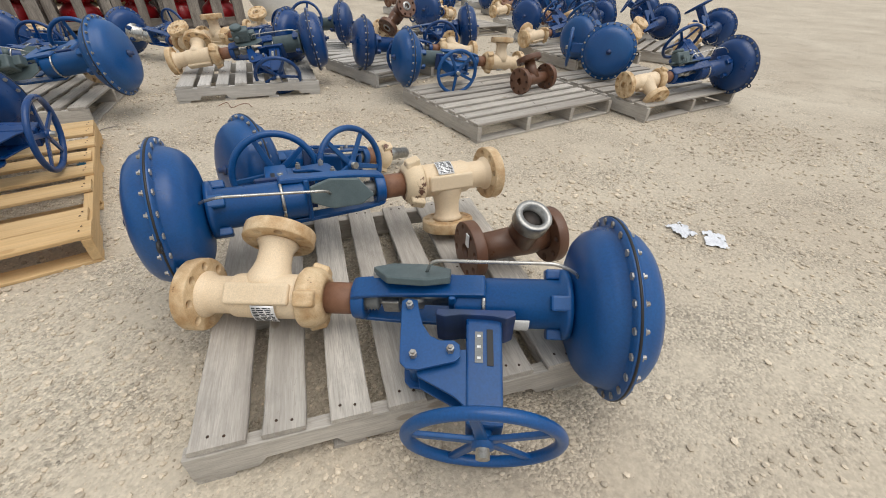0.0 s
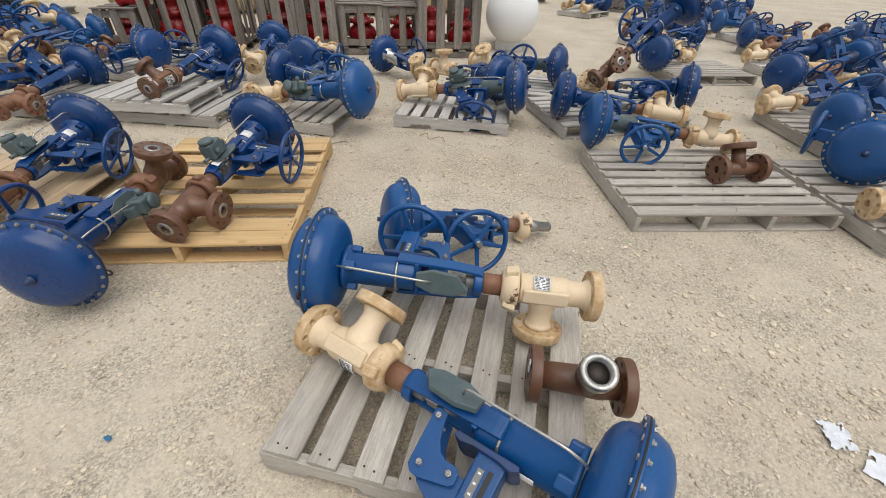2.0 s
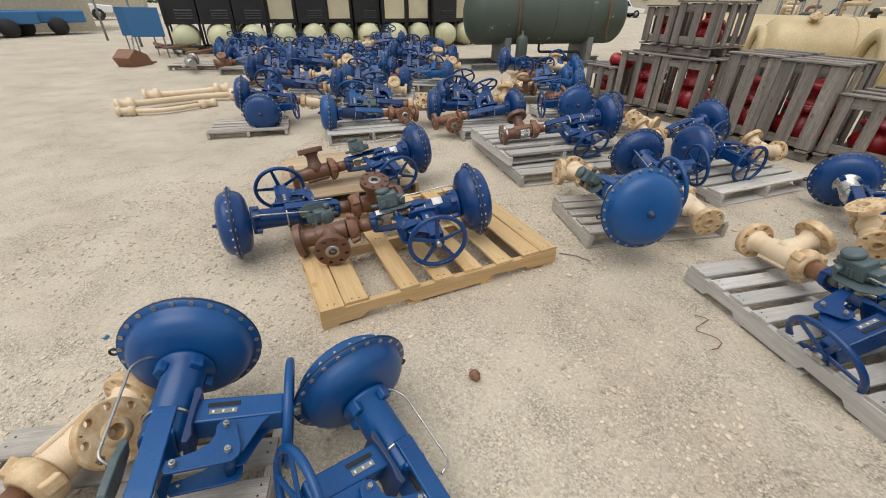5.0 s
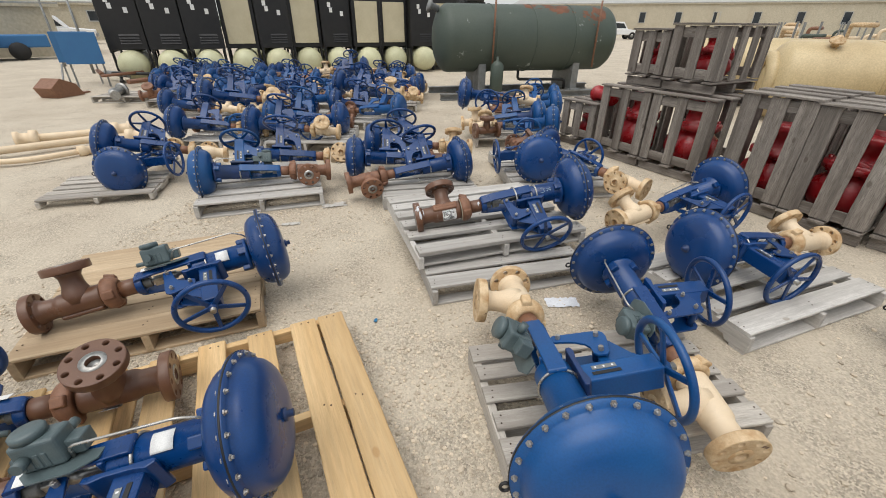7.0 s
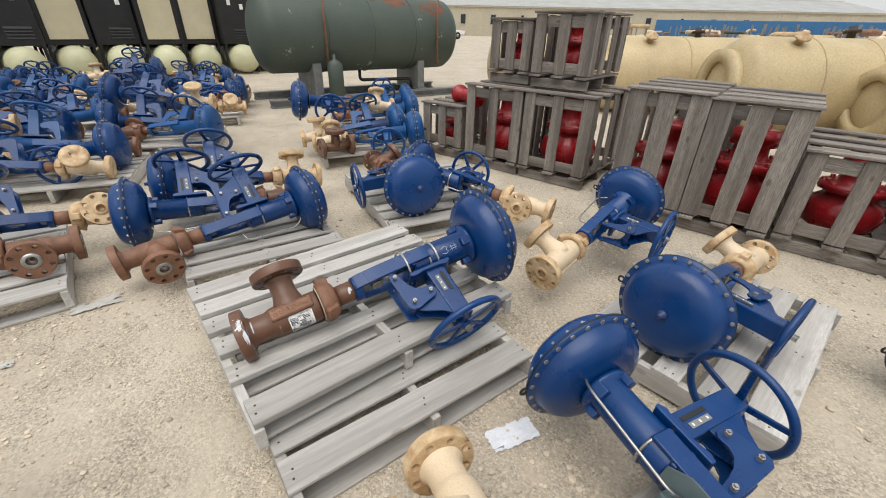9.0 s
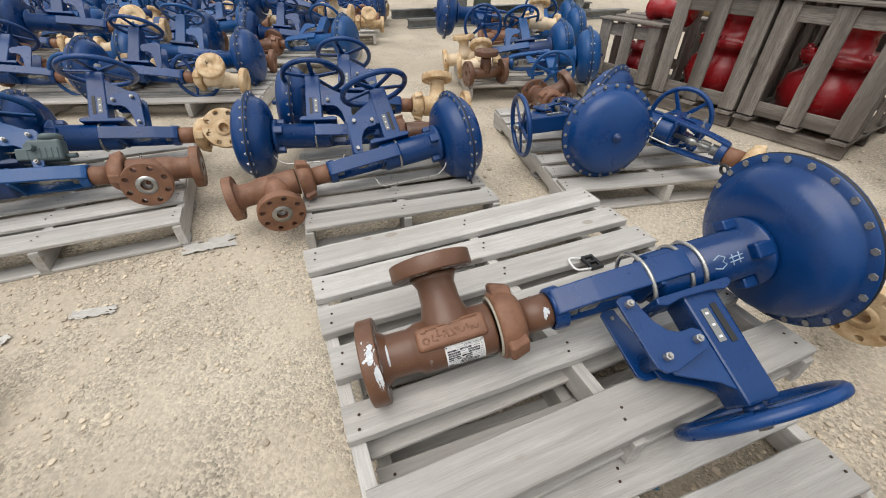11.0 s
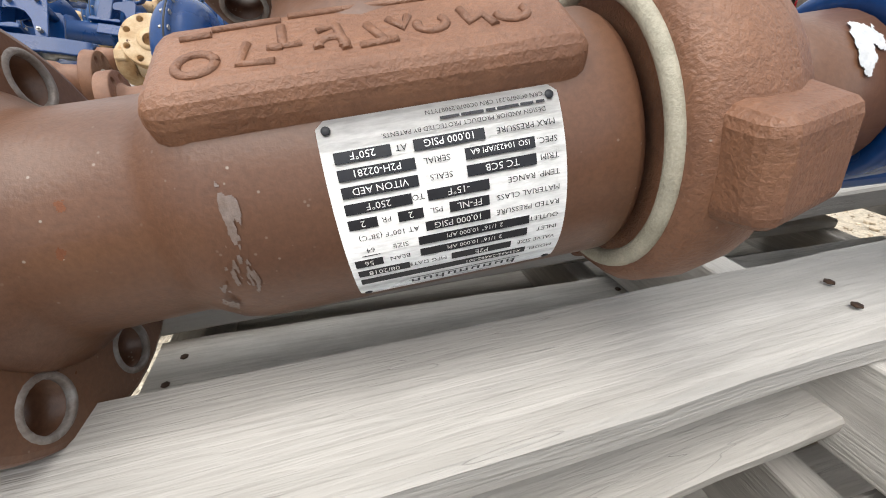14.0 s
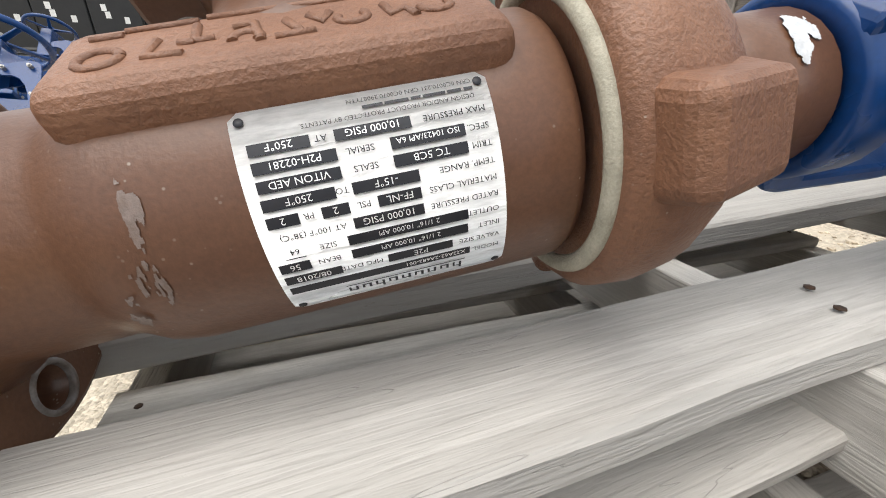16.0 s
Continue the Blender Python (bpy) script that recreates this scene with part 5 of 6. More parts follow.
vessel((-13.2, 7.3, 0.72), (-10.6, 11.8, 0.72), 0.66, TANK_CREAM, "cream_vessel", "large cream painted horizontal vessel lying behind crates")
vessel((-10.6, 8.7, 0.7), (-9.4, 13.5, 0.7), 0.68, TANK_CREAM, "cream_vessel", "large cream vessel with a round end ring", ring=True)
vessel((-8.6, 9.7, 0.72), (-7.7, 12.9, 0.72), 0.72, TANK_CREAM, "cream_vessel", "large cream vessel with a round end ring", ring=True)
vessel((-7.2, 11.0, 0.62), (-6.4, 13.6, 0.62), 0.64, TANK_CREAM, "cream_vessel", "large cream vessel with a round end ring", ring=True)
vessel((-9.6, 14.5, 0.7), (-7.5, 16.2, 0.7), 0.66, TANK_CREAM, "cream_vessel", "large cream vessel further back in the yard")
vessel((-13.5, 12.5, 0.7), (-11.0, 17.0, 0.7), 0.66, TANK_CREAM, "cream_vessel", "large cream vessel further back in the yard")
pt = vessel((-2.72, 8.78, 0.62), (-3.07, 9.7, 0.62), 0.47, WHITE, "propane_tank", "white round-ended propane tank with a mauve dome", head=0.7)
part("dome", moved(lathe([(0.43, 0.25), (0.52, 0.25), (0.60, 0.22), (0.64, 0.15), (0.65, 0)], 28), shift(0.35) @ Matrix.Rotation(radians(-90), 4, "Y")), MAUVE, pt, "faded mauve dome cover")
for x in (0.1, 1.15):
    part("foot", block(0.06, 0.5, 0.22, (x * 0.8, 0, -0.51), 0.01), WHITE, pt)


# ---- row of compressor packages ----
def compressor(m, cream, hood, k):
    c = thing("compressor_package", m, "tall %s compressor package over a pale round tank end" % ("cream panelled" if cream else "black sheet-metal"), "compressor", "row of compressor packages")
    face = PANEL_CREAM if cream else BLACK
    piece("cabinet", ("cab", k % 2), lambda: block(1.5, 1.0, 1.55, (-0.75, 0, 1.62), 0.02), BLACK, c)
    piece("front_panel", ("front", cream), lambda: block(0.03, 0.78 if cream else 0.96, 1.25 if cream else 1.5, (0.018, 0, 1.6), 0.012), face, c)
    piece("tank", "comp_tank", lambda: lathe([(0.36, 0), (0.34, 0.15), (0.27, 0.29), (0.16, 0.375), (0.0, 0.40), (-1.6, 0.40), (-1.6, 0)], 36), TANK_PALE, c, shift(0.1, 0, 0.44))
    piece("tank_saddle", "comp_saddle", lambda: block(0.2, 0.5, 0.2, (-0.2, 0, 0.1), 0.01), GREY_METAL, c)
    piece("frame", "comp_frame", lambda: solid([block(1.6, 0.06, 0.08, (-0.75, s * 0.45, 0.82)) for s in (-1, 1)] + [block(0.06, 0.06, 0.85, (x, s * 0.45, 0.42)) for s in (-1, 1) for x in (-0.1, -1.45)]), BLACK, c)
    if hood:
        piece("hood", "comp_hood", lambda: prism([(-1.3, 2.4), (0.05, 2.4), (0.12, 2.78), (-1.1, 2.78)], 0.8, 0.01), BLACK, c)
    if not cream:
        for j in range(4):
            piece("louvre", "comp_louvre", lambda: prism([(0.03, 0), (0.06, 0.0), (0.03, 0.05)], 0.5), BLACK, c, shift(0.0, 0.1, 1.0 + 0.07 * j))
        for y, z in ((-0.2, 2.1), (-0.15, 1.95), (0.2, 1.85)):
            piece("notice", "comp_notice", lambda: block(0.004, 0.1, 0.14), WHITE_TAG, c, shift(0.036, y, z))
    return c


CN = (0.83, 0.56)
rnd = random.Random(5)
for k in range(11):
    t = k / 10
    x, y = -13.2 + t * -5.4, -7.4 + t * 8.6
    compressor(shift(x, y, 0) @ Matrix.Rotation(math.atan2(CN[1], CN[0]) + rnd.uniform(-0.05, 0.05), 4, "Z") @ shift(rnd.uniform(-0.25, 0.2)), k in (3, 5, 7, 8, 10), k not in (3, 6), k)
for k in range(6):
    x, y = -16.5 - 1.0 * k, -8.0 + 2.0 * k
    compressor(shift(x, y, 0) @ Matrix.Rotation(math.atan2(CN[1], CN[0]), 4, "Z"), k % 2 == 1, True, k)


# ---- the crowded rows of valves beyond ----
rnd = random.Random(11)
BODIES = ("cream", "brown", "cream", "tan", "rust")
BLUES = (BLUE, BLUE, BLUE_FADED)


def valve_group(x, y, heading, count, z=0.14, near=False):
    """A pallet with a few valves laid side by side, some turned end for end."""
    d = Vector((math.cos(radians(heading)), math.sin(radians(heading)), 0))
    s = Vector((-d.y, d.x, 0))
    pallet((x, y), heading, 1.15, 1.1, 7, rnd.choice((WOOD_GREY, WOOD_WHITE)), notch=False, nails=False, bottom=False)
    for i in range(count):
        c = Vector((x, y, 0)) + d * 0.57 + s * (0.18 + 0.75 * i / max(count - 1, 1)) + d * rnd.uniform(-0.15, 0.15)
        flip = 1 if (i + rnd.randrange(2)) % 2 else -1
        a = d * flip + s * rnd.uniform(-0.25, 0.25)
        a.normalize()
        up = 0.26 if i > 1 and rnd.random() < 0.5 else 0.0
        p0, p1 = c - a * 0.62, c + a * 0.6
        away = -1 if -a.y < 0 else 1
        choke_valve((p0.x, p0.y, z + 0.1 + up), (p1.x, p1.y, z + 0.23 + up), out=rnd.uniform(-100, 100), arm=away * rnd.choice((35, 50, 62, -95)), body=rnd.choice(BODIES), near=near,
                    blue=rnd.choice(BLUES), tube=rnd.random() < 0.4, barrel=rnd.choice((None, None, None, BLUE_DARK)), label="blue choke valve lying among many others on pallets")


for x, y0, y1 in ((-6.55, -0.9, 1.5), (-7.9, -2.3, 2.2), (-9.3, -3.8, 2.2), (-10.7, -4.9, 1.7), (-12.0, -5.6, 1.2)):
    n = round((y1 - y0) / 1.38)
    for j in range(n):
        y = y0 + (y1 - y0) * j / n
        valve_group(x - 0.12 * j + rnd.uniform(-0.08, 0.08), y, 97 + rnd.uniform(-9, 9), 3)
# beside the tank
valve_group(-7.4, 3.2, 100, 3)
valve_group(-8.9, 3.5, 105, 2)
# far side of the yard, past the first pallets
for x, y in ((1.75, 5.9), (2.2, 7.4), (1.9, 9.0), (1.6, 10.7), (1.3, 12.4), (3.5, 6.3), (3.7, 8.2), (3.5, 10.2), (3.1, 12.6), (-0.4, 10.3), (-0.6, 14.0), (1.0, 15.5), (-2.6, 14.5), (-5.6, 16.9), (0.2, 17.6), (-1.3, 18.6), (0.35, 13.3)):
    valve_group(x, y, 35 + rnd.uniform(-30, 60), 2)


# ---- far left: pipes, boards, junk, truck, sheds ----
def hammer_pipe(points, r, label):
    p = thing("pipe", Matrix(), label, "pipe", "loose cream pipes on the ground")
    part("run", rod(bend(points), r, 14), CREAM, p)
    for a, b in ((points[0], points[1]), (points[-1], points[-2])):
        a, b = Vector(a), Vector(b)
        mm = along(a, b)
        part("coupling", lathe([(0, 0), (0, r * 2.0), (0.05, r * 2.0), (0.06, r * 1.5), (0.16, r * 1.5), (0.17, r * 2.1), (0.25, r * 2.1), (0.26, r)], 20), CREAM, p).matrix_basis = mm
    return p


hammer_pipe([(-5.55, -3.1, 0.11), (-6.0, -2.75, 0.10), (-6.6, -2.3, 0.09), (-6.9, -1.7, 0.10)], 0.05, "cream painted pipe with hammer couplings on gravel")
hammer_pipe([(-6.3, -3.25, 0.11), (-6.8, -2.7, 0.10), (-7.2, -2.2, 0.12)], 0.055, "cream painted pipe joint lying on gravel")
hammer_pipe([(-5.35, -2.9, 0.08), (-5.6, -2.3, 0.06), (-6.3, -1.9, 0.06)], 0.035, "thin cream painted pipe lying on gravel")

for x, y, hd in ((-12.2, -8.2, 35), (-11.75, -7.5, 28)):
    b = thing("notice_board", shift(x, y, 0) @ Matrix.Rotation(radians(hd), 4, "Z"), "plain blue board on two thin steel legs", "board", "blue boards")
    part("panel", block(0.03, 0.85, 0.75, (0, 0, 0.95), 0.008), SIGN_BLUE, b)
    for s in (-1, 1):
        part("leg", block(0.035, 0.035, 1.3, (-0.03, s * 0.36, 0.65)), GREY_METAL, b)
pallet((-9.6, -5.4), 100, 1.4, 0.9, 6, WOOD_GREY, nails=False)
j = thing("steel_elbow", shift(-9.95, -4.9, 0.24), "grey flanged steel elbow on a pallet", "pipe fitting")
part("bend", rod(bend([(0, 0, 0), (0.35, 0.1, 0), (0.7, 0.5, 0.0)]), 0.09, 16), STEEL, j)
part("flange", lathe([(-0.03, 0.05), (-0.03, 0.15), (0.02, 0.15), (0.02, 0.05)], 20, closed=True), STEEL, j)
jk = thing("scrap_hopper", shift(-10.3, -6.9, 0) @ Matrix.Diagonal((0.7, 0.7, 0.75, 1)), "rusty scrap steel hopper lying on the ground", "scrap")
part("bin", prism([(-0.5, 0.0), (0.45, 0.0), (0.6, 0.3), (0.2, 0.55), (-0.3, 0.35)], 0.7, 0.01), RUST, jk)
part("shaft", rod([(-0.3, -0.2, 0.2), (-0.9, -0.6, 0.85)], 0.03, 8), GREY_METAL, jk)
part("foot_plate", block(1.2, 0.5, 0.04, (-0.3, -0.1, 0.03)), RUST, jk)
for k in range(9):
    a = rnd.uniform(0, 3)
    x, y = -12.6 + rnd.uniform(-0.8, 0.6), -7.2 + rnd.uniform(-0.8, 0.9)
    one_mesh("scrap_bar", moved(rod([(-0.6, 0, 0), (0.6, 0, 0)], rnd.uniform(0.03, 0.08), 8), Matrix()), rnd.choice((RUST, GREY_METAL, BLACK)), shift(x, y, 0.09 + 0.03 * k) @ Matrix.Rotation(a, 4, "Z"),
             "bent scrap bar in a heap beside compressors", "scrap", "scrap heap")


def pickup(m):
    t = thing("pickup_truck", m, "white crew-cab pickup truck parked on gravel", "truck")
    part("lower_body", prism([(-2.9, 0.5), (2.85, 0.5), (2.9, 0.95), (1.3, 1.1), (-2.9, 1.1)], 1.95, 0.05), WHITE, t)
    part("cab", prism([(-0.95, 1.1), (1.35, 1.1), (0.75, 1.85), (-0.75, 1.9)], 1.75, 0.06), WHITE, t)
    part("window_band", prism([(-0.85, 1.2), (1.12, 1.2), (0.68, 1.72), (-0.7, 1.75)], 1.78, 0.02), GLASS, t)
    for x in (-1.9, 1.9):
        for s in (-1, 1):
            w = part("wheel", moved(lathe([(-0.13, 0.2), (-0.13, 0.38), (-0.1, 0.41), (0.1, 0.41), (0.13, 0.38), (0.13, 0.2)], 24, closed=True), Matrix.Rotation(radians(90), 4, "Z")), TYRE, t)
            w.matrix_basis = shift(x, s * 0.86, 0.41)
            part("rim", moved(lathe([(-0.1, 0), (-0.1, 0.21), (0.1, 0.21), (0.1, 0)], 16), Matrix.Rotation(radians(90), 4, "Z")), STEEL, w)
    part("bumper", block(0.12, 1.9, 0.22, (2.92, 0, 0.6), 0.03), STEEL, t)
    return t


pickup(shift(-30.3, -29.8, 0) @ Matrix.Rotation(radians(133), 4, "Z"))
pickup(shift(-60, 16, 0) @ Matrix.Rotation(radians(100), 4, "Z"))


def hall(m, L, W, H, rise, label, windows, doors=(), name="building"):
    """Metal-clad hall: corrugated walls, low gable roof, windows and doors set in the front (local -y)."""
    b = thing(name, m, label, "building")
    bm = bmesh.new()
    for (x0, y0, x1, y1) in ((0, 0, L, 0), (L, 0, L, W), (L, W, 0, W), (0, W, 0, 0)):
        n = max(8, int(math.hypot(x1 - x0, y1 - y0) / 0.35))
        prev = None
        nx, ny = (y1 - y0), -(x1 - x0)
        q = math.hypot(nx, ny)
        for i in range(n + 1):
            o = 0.03 if i % 2 else 0.0
            x, y = x0 + (x1 - x0) * i / n + nx / q * o, y0 + (y1 - y0) * i / n + ny / q * o
            cur = (bm.verts.new((x, y, 0)), bm.verts.new((x, y, H)))
            if prev:
                bm.faces.new((prev[0], cur[0], cur[1], prev[1]))
            prev = cur
    for x in (0, L):
        bm.faces.new([bm.verts.new(c) for c in ((x, 0, H), (x, W, H), (x, W / 2, H + rise))])
    part("wall", bm, WALL_BEIGE, b)
    part("roof", solid([moved(block(L + 0.8, math.hypot(W / 2, rise) + 0.5, 0.12), shift(L / 2, W / 4 * (1 if s < 0 else 3), H + rise / 2 + 0.06) @ about_x(s * -math.degrees(math.atan2(rise, W / 2)))) for s in (-1, 1)]), ROOF, b)
    part("eaves_trim", block(L + 0.8, 0.15, 0.25, (L / 2, -0.15, H - 0.05)), WALL_BEIGE, b)
    for x, z, w, h in windows:
        wd = part("window", block(w, 0.08, h, (x, -0.06, z)), GLASS, b)
        part("window_frame", solid([block(w + 0.16, 0.1, 0.08, (x, -0.07, z + s * h / 2)) for s in (-1, 1)] + [block(0.08, 0.1, h, (x + s * w / 2, -0.07, z)) for s in (-1, 1)]), ROOF, wd)
    for x, w, h in doors:
        part("door", block(w, 0.08, h, (x, -0.07, h / 2)), WALL_BEIGE, b)
    return b


hall(shift(-33.6, -37.8, 0) @ Matrix.Rotation(radians(128), 4, "Z"), 9, 6, 2.9, 0.5, "small flat beige cabin with a door and a window", ((2, 1.9, 1.0, 0.8), (6.5, 1.9, 0.9, 0.8)), ((4.5, 1.1, 2.2),))
hall(shift(-88, 4.0, 0) @ Matrix.Rotation(radians(72), 4, "Z"), 90, 24, 4.6, 2.2, "long beige metal-clad warehouse with small high windows",
     [(6 + 5.2 * k, 2.6, 0.9, 1.5) for k in range(17)], [(12 + 22 * k, 4, 4) for k in range(4)])
hall(shift(-13.5, -25.0, 0) @ Matrix.Rotation(radians(140), 4, "Z"), 10, 5, 2.3, 1.0, "grey portable shed with a low gable roof", ((3, 1.5, 0.8, 0.7),), ((6, 1.0, 2.0),), "shed")
hall(shift(-22.5, -32.5, 0) @ Matrix.Rotation(radians(140), 4, "Z"), 5, 4, 2.3, 0.9, "grey portable shed with a low gable roof", (), ((2, 1.0, 2.0),), "shed")
bx = thing("shipping_container", shift(-52, 56, 0) @ Matrix.Rotation(radians(45), 4, "Z"), "long dark blue container wall in the distance", "container")
part("shell", block(24, 2.6, 2.7, (0, 0, 1.5), 0.05), SIGN_BLUE, bx)
for k in range(24):
    part("rib", block(0.2, 2.68, 2.6, (-11.5 + k, 0, 1.5)), SIGN_BLUE, bx)
for k in range(3):
    tr = thing("flat_trailer", shift(-14.6 - 1.9 * k, -19.5 + 0.4 * k, 0) @ Matrix.Rotation(radians(140), 4, "Z"), "low blue equipment trailer in the distance", "trailer", "blue trailers")
    part("bed", block(3.4, 1.4, 0.5, (0, 0, 0.75), 0.05), SIGN_BLUE, tr)
    for x in (-0.6, 0.6):
        part("wheel", moved(lathe([(-0.8, 0), (-0.8, 0.36), (0.8, 0.36), (0.8, 0)], 18), Matrix.Rotation(radians(90), 4, "Z") @ shift(0)), TYRE, tr).matrix_basis = shift(x, 0, 0.36)

# poles and fence on the far side
for x, y, h in ((-14.6, -10.4, 2.3), (-16.5, -13.6, 2.6), (-52, -36, 9), (-70, -46, 10), (-90, -30, 10)):
    p = thing("pole", shift(x, y, 0), "slim upright pole at the edge of the yard", "pole", "poles")
    part("shaft", lathe([(0, 0), (0, 0.03 * h ** 0.5), (h, 0.02 * h ** 0.5), (h, 0)], 12), GREY_METAL if h < 5 else WOOD_CRATE, p).matrix_basis = Matrix.Rotation(radians(-90), 4, "Y")
    if h > 5:
        part("cross_arm", block(0.12, 2.0, 0.12, (0.0, 0, h - 0.5)), WOOD_CRATE, p)


def tree_line():
    """A far belt of scrub: many small leaf clumps with an uneven top."""
    bm = bmesh.new()
    r = random.Random(9)
    for k in range(1500):
        a = radians(r.uniform(150, 262))
        d = r.uniform(150, 175)
        h = 2.2 + 1.6 * noise.noise((a * 14, 0, 0)) + r.uniform(-0.6, 0.9)
        c = Vector((d * math.cos(a), d * math.sin(a), r.uniform(0.2, max(h, 0.5))))
        for q in range(4):
            u = Vector((r.uniform(-1, 1), r.uniform(-1, 1), r.uniform(-0.7, 0.7))) * 1.1
            w = Vector((r.uniform(-1, 1), r.uniform(-1, 1), r.uniform(-0.7, 0.7))) * 1.1
            o = c + Vector((r.uniform(-1, 1), r.uniform(-1, 1), r.uniform(-0.4, 0.4)))
            bm.faces.new([bm.verts.new(p) for p in (o, o + u, o + u * 0.6 + w, o + w)])
    return bm


one_mesh("tree_belt", tree_line(), LEAF, Matrix(), "low dark green belt of scrub and trees on the horizon", "trees", kind="stuff")


# ---- distant plant behind the vessels ----
def pipe_skid(m, k):
    s = thing("equipment_skid", m, "rusty tan pipework skid in the distance", "equipment", "equipment skids")
    r = random.Random(k)
    part("base", block(3.0, 1.4, 0.2, (0, 0, 0.1), 0.02), GREY_METAL, s)
    for q in range(5):
        x = -1.2 + 0.6 * q
        h = r.uniform(0.9, 1.7)
        part("riser", rod(bend([(x, -0.3, 0.2), (x, -0.3, h), (x + 0.5, -0.3, h), (x + 0.5, 0.4, h)]), r.uniform(0.06, 0.12), 10), r.choice((TAN, CREAM, RUST, GREEN)), s)
    part("drum", moved(lathe([(-0.6, 0), (-0.6, 0.3), (0.6, 0.3), (0.6, 0)], 20), shift(0.3, 0.3, 0.55)), r.choice((TAN, TANK_CREAM, GREEN)), s)
    for x in (-1.4, 1.4):
        for y in (-0.6, 0.6):
            part("post", block(0.07, 0.07, 1.6, (x, y, 1.0)), GREY_METAL, s)
    return s


for k in range(30):
    a = radians(rnd.uniform(96, 152))
    d = rnd.uniform(21, 42)
    pipe_skid(shift(-2 + d * math.cos(a), 3 + d * math.sin(a), 0) @ Matrix.Rotation(rnd.uniform(0, 3), 4, "Z"), k)
for k in range(8):
    a, d = radians(112 + 4 * k), 17.5 + 1.3 * (k % 3)
    vessel((-2 + d * math.cos(a), 3 + d * math.sin(a), 0.7), (-2 + d * math.cos(a) + 1.2, 3 + d * math.sin(a) + 3.5, 0.7), 0.6, (TANK_CREAM, TANK_PALE, WHITE)[k % 3], "vessel", "pale horizontal vessel among distant equipment")
bn = thing("timber_bin", shift(-1.85, 18.3, 0) @ Matrix.Rotation(radians(-15), 4, "Z"), "square weathered timber bin in the distance", "bin")
for k, (a, b, nrm) in enumerate((((-0.6, -0.6), (0.6, -0.6), (0, -1, 0)), ((0.6, -0.6), (0.6, 0.6), (1, 0, 0)), ((0.6, 0.6), (-0.6, 0.6), (0, 1, 0)), ((-0.6, 0.6), (-0.6, -0.6), (-1, 0, 0)))):
    for q in range(6):
        slat(bn, (*a, 0.1 + 0.15 * q), (*b, 0.1 + 0.15 * q), 0.145, 0.025, nrm, q)

# ---- far end of the yard, beyond the white tank ----
crate((-3.45, 16.7), 8, 1.7, 1.2, 1.2, 0, 9, 0.165, label="large closed grey wooden box among far valves", tops=8)
bp_ = thing("leaning_panel", shift(-11.1, 32.6, 0) @ Matrix.Rotation(radians(25), 4, "Z") @ about_x(-9), "tall blue sheet-metal panel leaning back with a white edge", "panel")
part("sheet", block(2.3, 0.06, 3.6, (0, 0, 1.8), 0.01), SIGN_BLUE, bp_)
for x in (-1.18, 1.18):
    part("edge_frame", block(0.07, 0.09, 3.62, (x, 0, 1.8), 0.01), WHITE, bp_, "white edge frame")
part("prop", rod([(0.6, 0.0, 2.4), (0.6, 1.5, 0.22)], 0.04, 8), GREY_METAL, bp_)


def stand_frame():
    """Timber trestle of two A-frames and rails."""
    r = thing("trestle", Matrix(), "tall pale timber trestle standing on gravel", "trestle", "timber trestles")
    for x in (-0.8, 0.8):
        for s in (-1, 1):
            part("leg", moved(block(0.10, 0.10, 2.7, (0, 0, 1.33), 0.01), shift(x, s * 0.62, 0) @ about_x(s * 13)), WOOD_TAN, r)
    for z in (0.7, 1.5, 2.3):
        for s in (-1, 1):
            part("rail", block(1.75, 0.05, 0.12, (0, s * (0.66 - 0.23 * z), z), 0.008), WOOD_TAN, r)
    for s in (-1, 1):
        part("brace", rod([(-0.8, s * 0.6, 0.2), (0.8, s * 0.15, 2.3)], 0.045, 6), WOOD_TAN, r)
    return r


tr_ = stand_frame()
for k in range(1, 5):
    copy_thing(tr_, shift(-9.6 + 1.25 * k, 32.6 - 1.1 * k, 0) @ Matrix.Rotation(radians(35 + 4 * k), 4, "Z"))
tr_.matrix_basis = shift(-9.6, 32.6, 0) @ Matrix.Rotation(radians(35), 4, "Z")


# ---- loose pieces on the pallets and the ground ----
el = thing("pipe_elbow", along((0.27, 1.90, 0.245), (0.62, 2.03, 0.245)), "brown cast tee with a bare steel collar on a pallet", "pipe fitting")
piece("body", "elbow_body", lambda: lathe([(0.0, 0), (0.0, 0.05), (0.14, 0.056), (0.24, 0.062), (0.33, 0.05), (0.33, 0)], 28), BROWN, el)
piece("branch", "elbow_branch", lambda: moved(lathe([(0, 0.0), (0, 0.058), (0.1, 0.056), (0.135, 0.06), (0.135, 0.0)], 28), Matrix.Rotation(radians(-90), 4, "Y")), BROWN, el, shift(0.2) @ about_x(25))
piece("collar", "elbow_collar", lambda: moved(lathe([(0.12, 0.040), (0.12, 0.066), (0.165, 0.066), (0.17, 0.062), (0.17, 0.043), (0.12, 0.040)], 32), Matrix.Rotation(radians(-90), 4, "Y")), STEEL, el, shift(0.2) @ about_x(25), "bare steel collar")
# flat dark disc on the closed branch, painted as the shade of a deep hole
piece("bore", "elbow_bore", lambda: moved(lathe([(0.136, 0), (0.136, 0.041), (0.138, 0.0)], 20), Matrix.Rotation(radians(-90), 4, "Y")), DARK, el, shift(0.2) @ about_x(25))
for x in (-0.02, 0.31):
    piece("flange", "valve_flange", flange, BROWN, el, shift(x))
piece("paper_tag", "elbow_tag", lambda: block(0.004, 0.022, 0.05, (-0.024, -0.02, 0.06)), WHITE_TAG, el)
